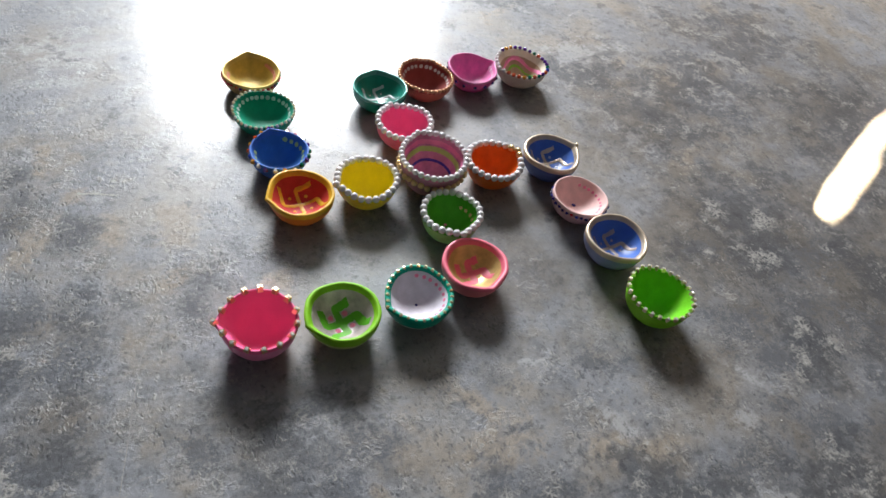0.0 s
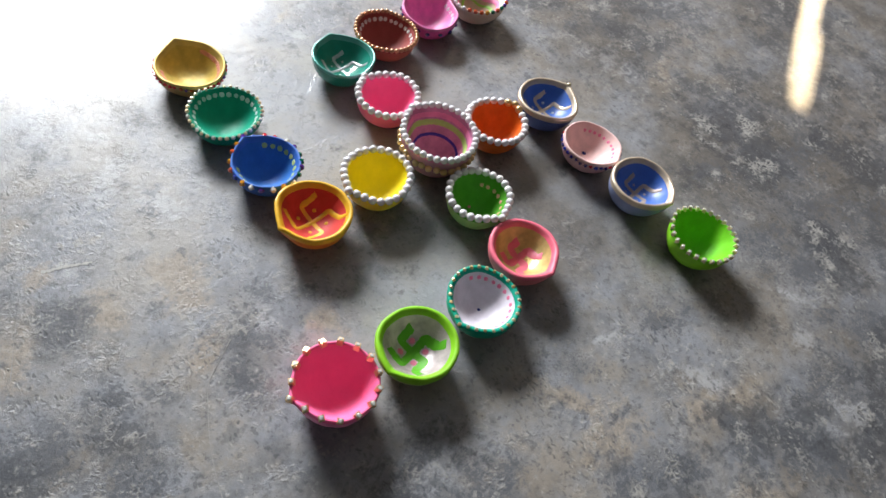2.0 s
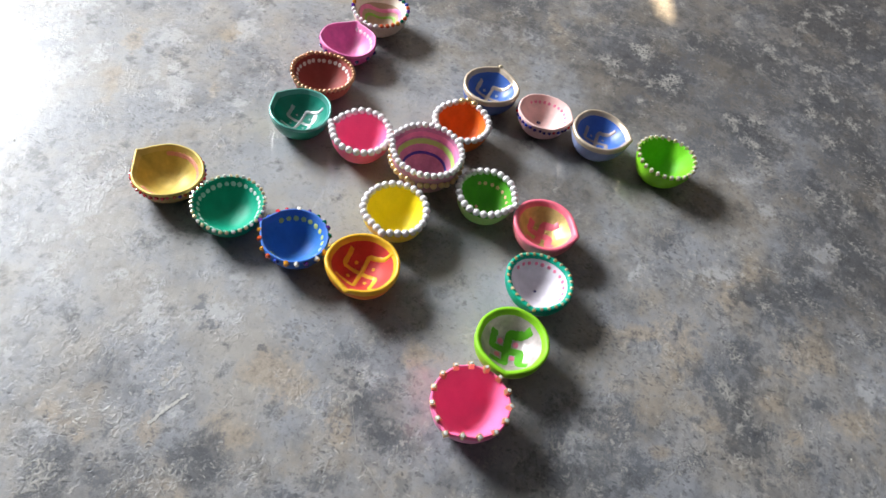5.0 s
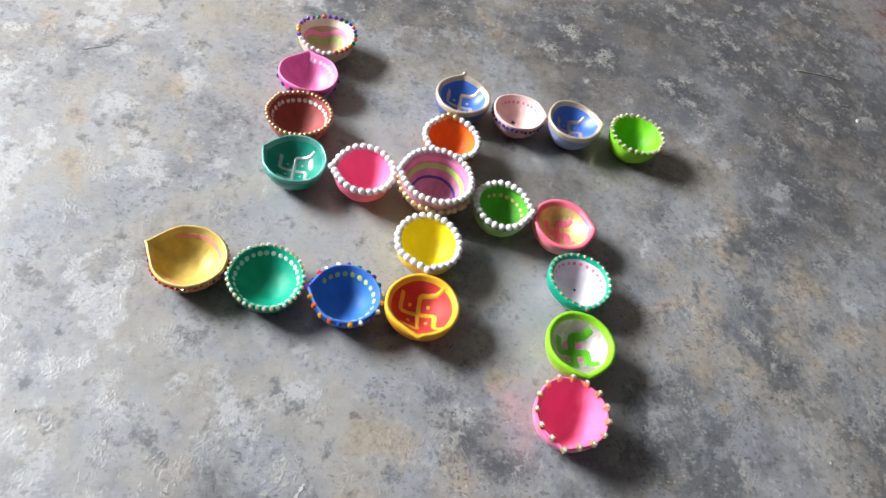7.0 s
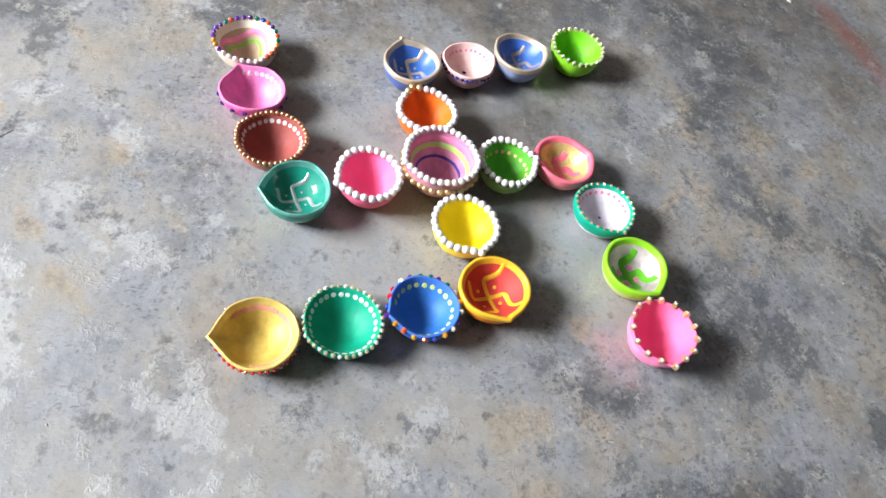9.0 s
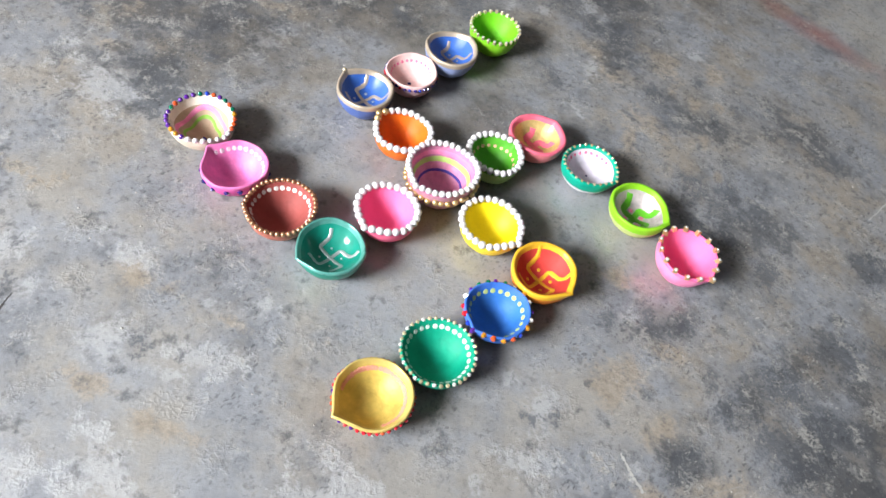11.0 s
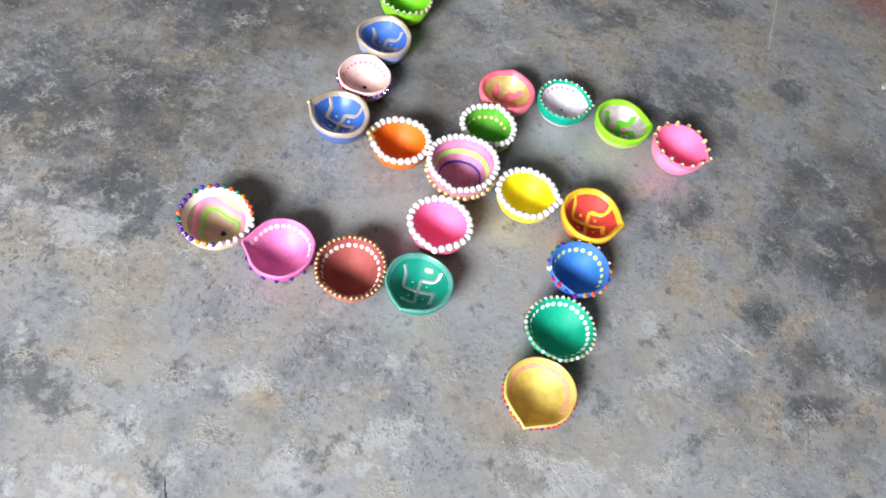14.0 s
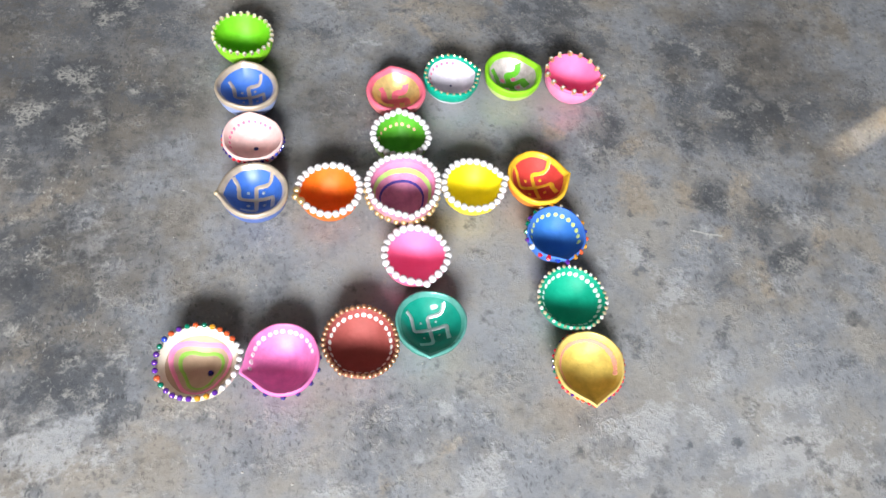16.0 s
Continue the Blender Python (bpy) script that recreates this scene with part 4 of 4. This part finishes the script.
blue = paint("royal_blue", (0.035, 0.13, 0.48), 0.45, 0.0, 0.7, 0.6, 0.40)
gilt = paint("gilt_paint", (0.68, 0.56, 0.43), 0.38, 0.5)
dull_gilt = paint("dull_gilt_paint", (0.42, 0.35, 0.31), 0.5, 0.3)
o, h = lamp("b2", (-0.132, 0.018), 0.0298, 0.0285, 183, paint("blue_outside", (0.10, 0.16, 0.42)), gilt, blue,
            "royal blue clay lamp with gilt rim and gilt sign", k=0.15, lip=0.0036, seed=9, skirt=0.84, floor=0.0115)
motif(h, o, gilt, 0.14, -4, 1.08, (0.02, -0.04), silver, 0.0034)
piece("rim_bead", "bead", pale_gold, o, lip_point(h, radians(183), 0.5, 0.0006), 0.0046, label="pale gold bead on the spout")

blush = paint("blush_paint", (0.84, 0.56, 0.53), 0.55)
o, h = lamp("b3", (-0.129, 0.080), 0.0282, 0.0250, 92, paint("blush_outside", (0.66, 0.40, 0.42)), blush, blush,
            "blush pink clay lamp with rose dots and dark stones", k=0.07, seed=10, floor=0.0090)
ring_dots(h, o, rose_dot, 15, 0.86, 0.0036, (40, 235))
side_stones(h, o, "glitter_stone", 34, 0.86, 0.0044, mixed(3, [violet, STONES[0], STONES[2], violet]))
piece("dark_speck", "dot", violet, o, inside(h, 0.05, -0.10, 0.0006), 0.0046)

o, h = lamp("b4", (-0.130, 0.141), 0.0302, 0.0290, 93, paint("pale_blue_outside", (0.28, 0.34, 0.56)), gilt, blue,
            "royal blue clay lamp with gilt rim and faint sign", k=0.09, lip=0.0036, seed=11, skirt=0.84, floor=0.0120)
motif(h, o, dull_gilt, 0.14, 3, 0.98, (0.04, -0.04), dull_gilt, 0.0026)

lime_green = paint("lime_green", (0.16, 0.56, 0.012), 0.5)
o, h = lamp("b5", (-0.129, 0.211), 0.0298, 0.0285, -90, paint("lime_outside", (0.24, 0.62, 0.02)), lime_green, lime_green,
            "lime green clay lamp with small square stones on rim", k=0.04, seed=12)
rim_beads(h, o, "square_stone", 26, lambda i, a: pale_gold, out=0.75, fill=0.58, kind="chaton")

# arm away from the window
o, h = lamp("g1", (0.010, 0.065), 0.0275, 0.0258, 85, paint("pale_green_outside", (0.38, 0.60, 0.20)), paint("leaf_green", (0.085, 0.36, 0.022)), paint("leaf_green", (0.085, 0.36, 0.022)),
            "leaf green clay lamp with pearl rim and pink dots", k=0.10, seed=13)
rim_beads(h, o, "pearl", 25, lambda i, a: white_pearl, out=0.6, fill=1.06)
ring_dots(h, o, paint("peach_dot", (0.82, 0.44, 0.30)), 11, 0.84, 0.0043, (40, 215))
piece("painted_dot", "dot", rose_dot, o, inside(h, 0.0, -0.25, 0.0003), 0.0034)

coral = paint("coral_pink", (0.88, 0.16, 0.24), 0.45, 0, 0.4, 1, 0.45)
gold_in = paint("gold_inside", (0.78, 0.56, 0.22), 0.35, 0.4, 0.4, 1.5, 0.15, 0.6)
o, h = lamp("g2", (0.016, 0.125), 0.0300, 0.0255, 92, paint("coral_peach_outside", (0.86, 0.24, 0.26)), coral, gold_in,
            "coral pink clay lamp, gold inside with pink sign", k=0.10, lip=0.0044, seed=14, floor=0.0085)
motif(h, o, coral, 0.25, 0, 0.85, (0, -0.05), gold_in, 0.0032)

lilac = paint("lilac_white", (0.70, 0.65, 0.72), 0.5)
rim_teal = paint("teal_rim", (0.0, 0.36, 0.24), 0.45)
o, h = lamp("g3", (0.077, 0.139), 0.0296, 0.0250, 8, paint("white_outside", (0.72, 0.72, 0.74)), rim_teal, lilac,
            "lilac white clay lamp with teal rim and gilt stones", k=0.12, lip=0.0040, band=0.955, seed=15, skirt=0.55, floor=0.0090)
rim_beads(h, o, "gilt_stone", 27, lambda i, a: pale_gold if i % 3 else gold_bead, out=0.55, fill=0.56, kind="stone")
ring_dots(h, o, rose_dot, 12, 0.86, 0.0040, (75, 250))
piece("dark_speck", "dot", violet, o, inside(h, 0.03, 0.0, 0.0003), 0.0026)

silver_in = paint("silver_inside", (0.66, 0.58, 0.56), 0.34, 0.3, 0.4, 2.0, 0.15, 0.5)
grass = paint("grass_green", (0.11, 0.42, 0.02), 0.45)
o, h = lamp("g4", (0.143, 0.136), 0.0302, 0.0265, 10, paint("lime_peach_outside", (0.55, 0.62, 0.22)), paint("bright_lime", (0.26, 0.62, 0.02), 0.45), silver_in,
            "lime-rimmed clay lamp, silver inside with green sign", k=0.11, lip=0.0040, seed=16, skirt=0.70, floor=0.0080)
motif(h, o, grass, 0.25, 8, 0.98, (0, -0.04), rose_dot, 0.0058)

o, h = lamp("g5", (0.207, 0.125), 0.0296, 0.0288, -14, paint("pink_outside", (1.0, 0.28, 0.50), 0.5, 0, 0.3, 1, 0.5), paint("hot_pink", (1.0, 0.17, 0.37), 0.6, 0, 0.0, 1, 0.12, 0.93), paint("hot_pink", (1.0, 0.17, 0.37), 0.6, 0, 0.0, 1, 0.12, 0.93),
            "hot pink clay lamp with square gilt stones on rim", k=0.15, seed=17)
rim_beads(h, o, "square_stone", 15, lambda i, a: gold_bead, out=0.6, fill=0.42, kind="chaton")

# arm to the east
o, h = lamp("d1", (0.068, 0.0), 0.0290, 0.0240, 3, paint("yellow_outside", (0.92, 0.68, 0.04), 0.5, 0, 0.5, 1, 0.5), paint("lemon_yellow", (0.94, 0.76, 0.004), 0.55, 0, 0.15, 1, 0.5, 0.92), paint("lemon_yellow", (0.94, 0.76, 0.004), 0.55, 0, 0.15, 1, 0.5, 0.92),
            "lemon yellow clay lamp with a rim of white pearls", k=0.12, seed=18)
rim_beads(h, o, "pearl", 26, lambda i, a: white_pearl, out=0.6, fill=1.06)

marigold = paint("marigold_paint", (0.84, 0.48, 0.03), 0.4, 0.0, 0.3)
red_in = paint("deep_red", (0.58, 0.05, 0.04), 0.55, 0.0, 0.0)
o, h = lamp("d2", (0.133, 0.001), 0.0304, 0.0262, 0, paint("orange_red_outside", (0.78, 0.22, 0.03)), marigold, red_in,
            "deep red clay lamp with marigold rim and marigold sign", k=0.13, lip=0.0036, seed=19, skirt=0.84, floor=0.0085)
motif(h, o, marigold, 0.135, 0, 1.15, (0, -0.04), marigold, 0.0036)

cobalt = paint("cobalt_paint", (0.035, 0.17, 0.52), 0.5)
o, h = lamp("d3", (0.134, -0.061), 0.0285, 0.0235, -88, paint("cobalt_outside", (0.05, 0.16, 0.55)), paint("cobalt_rim", (0.05, 0.17, 0.58)), cobalt,
            "cobalt blue clay lamp with coloured stones and lime dots", k=0.12, seed=20)
side_stones(h, o, "coloured_stone", 21, 0.94, 0.0060, mixed(21, STONES + [crystal]))
ring_dots(h, o, paint("pale_lime_dot", (0.55, 0.66, 0.22)), 17, 0.88, 0.0056, (-25, 240))

sea = paint("sea_green", (0.0, 0.32, 0.19), 0.5)
o, h = lamp("d4", (0.130, -0.126), 0.0305, 0.0210, -80, paint("sea_outside", (0.0, 0.28, 0.17)), sea, sea,
            "sea green clay lamp with gilt stones and white dots", k=0.03, seed=21)
rim_beads(h, o, "gilt_stone", 36, lambda i, a: pale_gold if i % 3 else crystal, out=0.95, fill=0.72, kind="stone")
ring_dots(h, o, paint("mint_white", (0.66, 0.78, 0.72)), 28, 0.91, 0.0050)

old_gold = paint("old_gold", (0.72, 0.52, 0.12), 0.45, 0.12, 0.0, 1.4, 0.12, 0.66)
o, h = lamp("d5", (0.125, -0.189), 0.0305, 0.0225, -99, paint("rose_gold_outside", (0.50, 0.30, 0.12)), paint("gold_rim", (0.74, 0.56, 0.17), 0.4, 0.25), old_gold,
            "old gold clay lamp edged with mixed coloured stones", k=0.17, seed=22, floor=0.0060)
ring_dots(h, o, paint("salmon_dot", (0.80, 0.34, 0.24), 0.5), 30, 0.865, 0.0056, (-20, 215))
side_stones(h, o, "coloured_stone", 40, 0.88, 0.0040, mixed(31, [STONES[0], STONES[0], STONES[4], STONES[1], STONES[5]]))
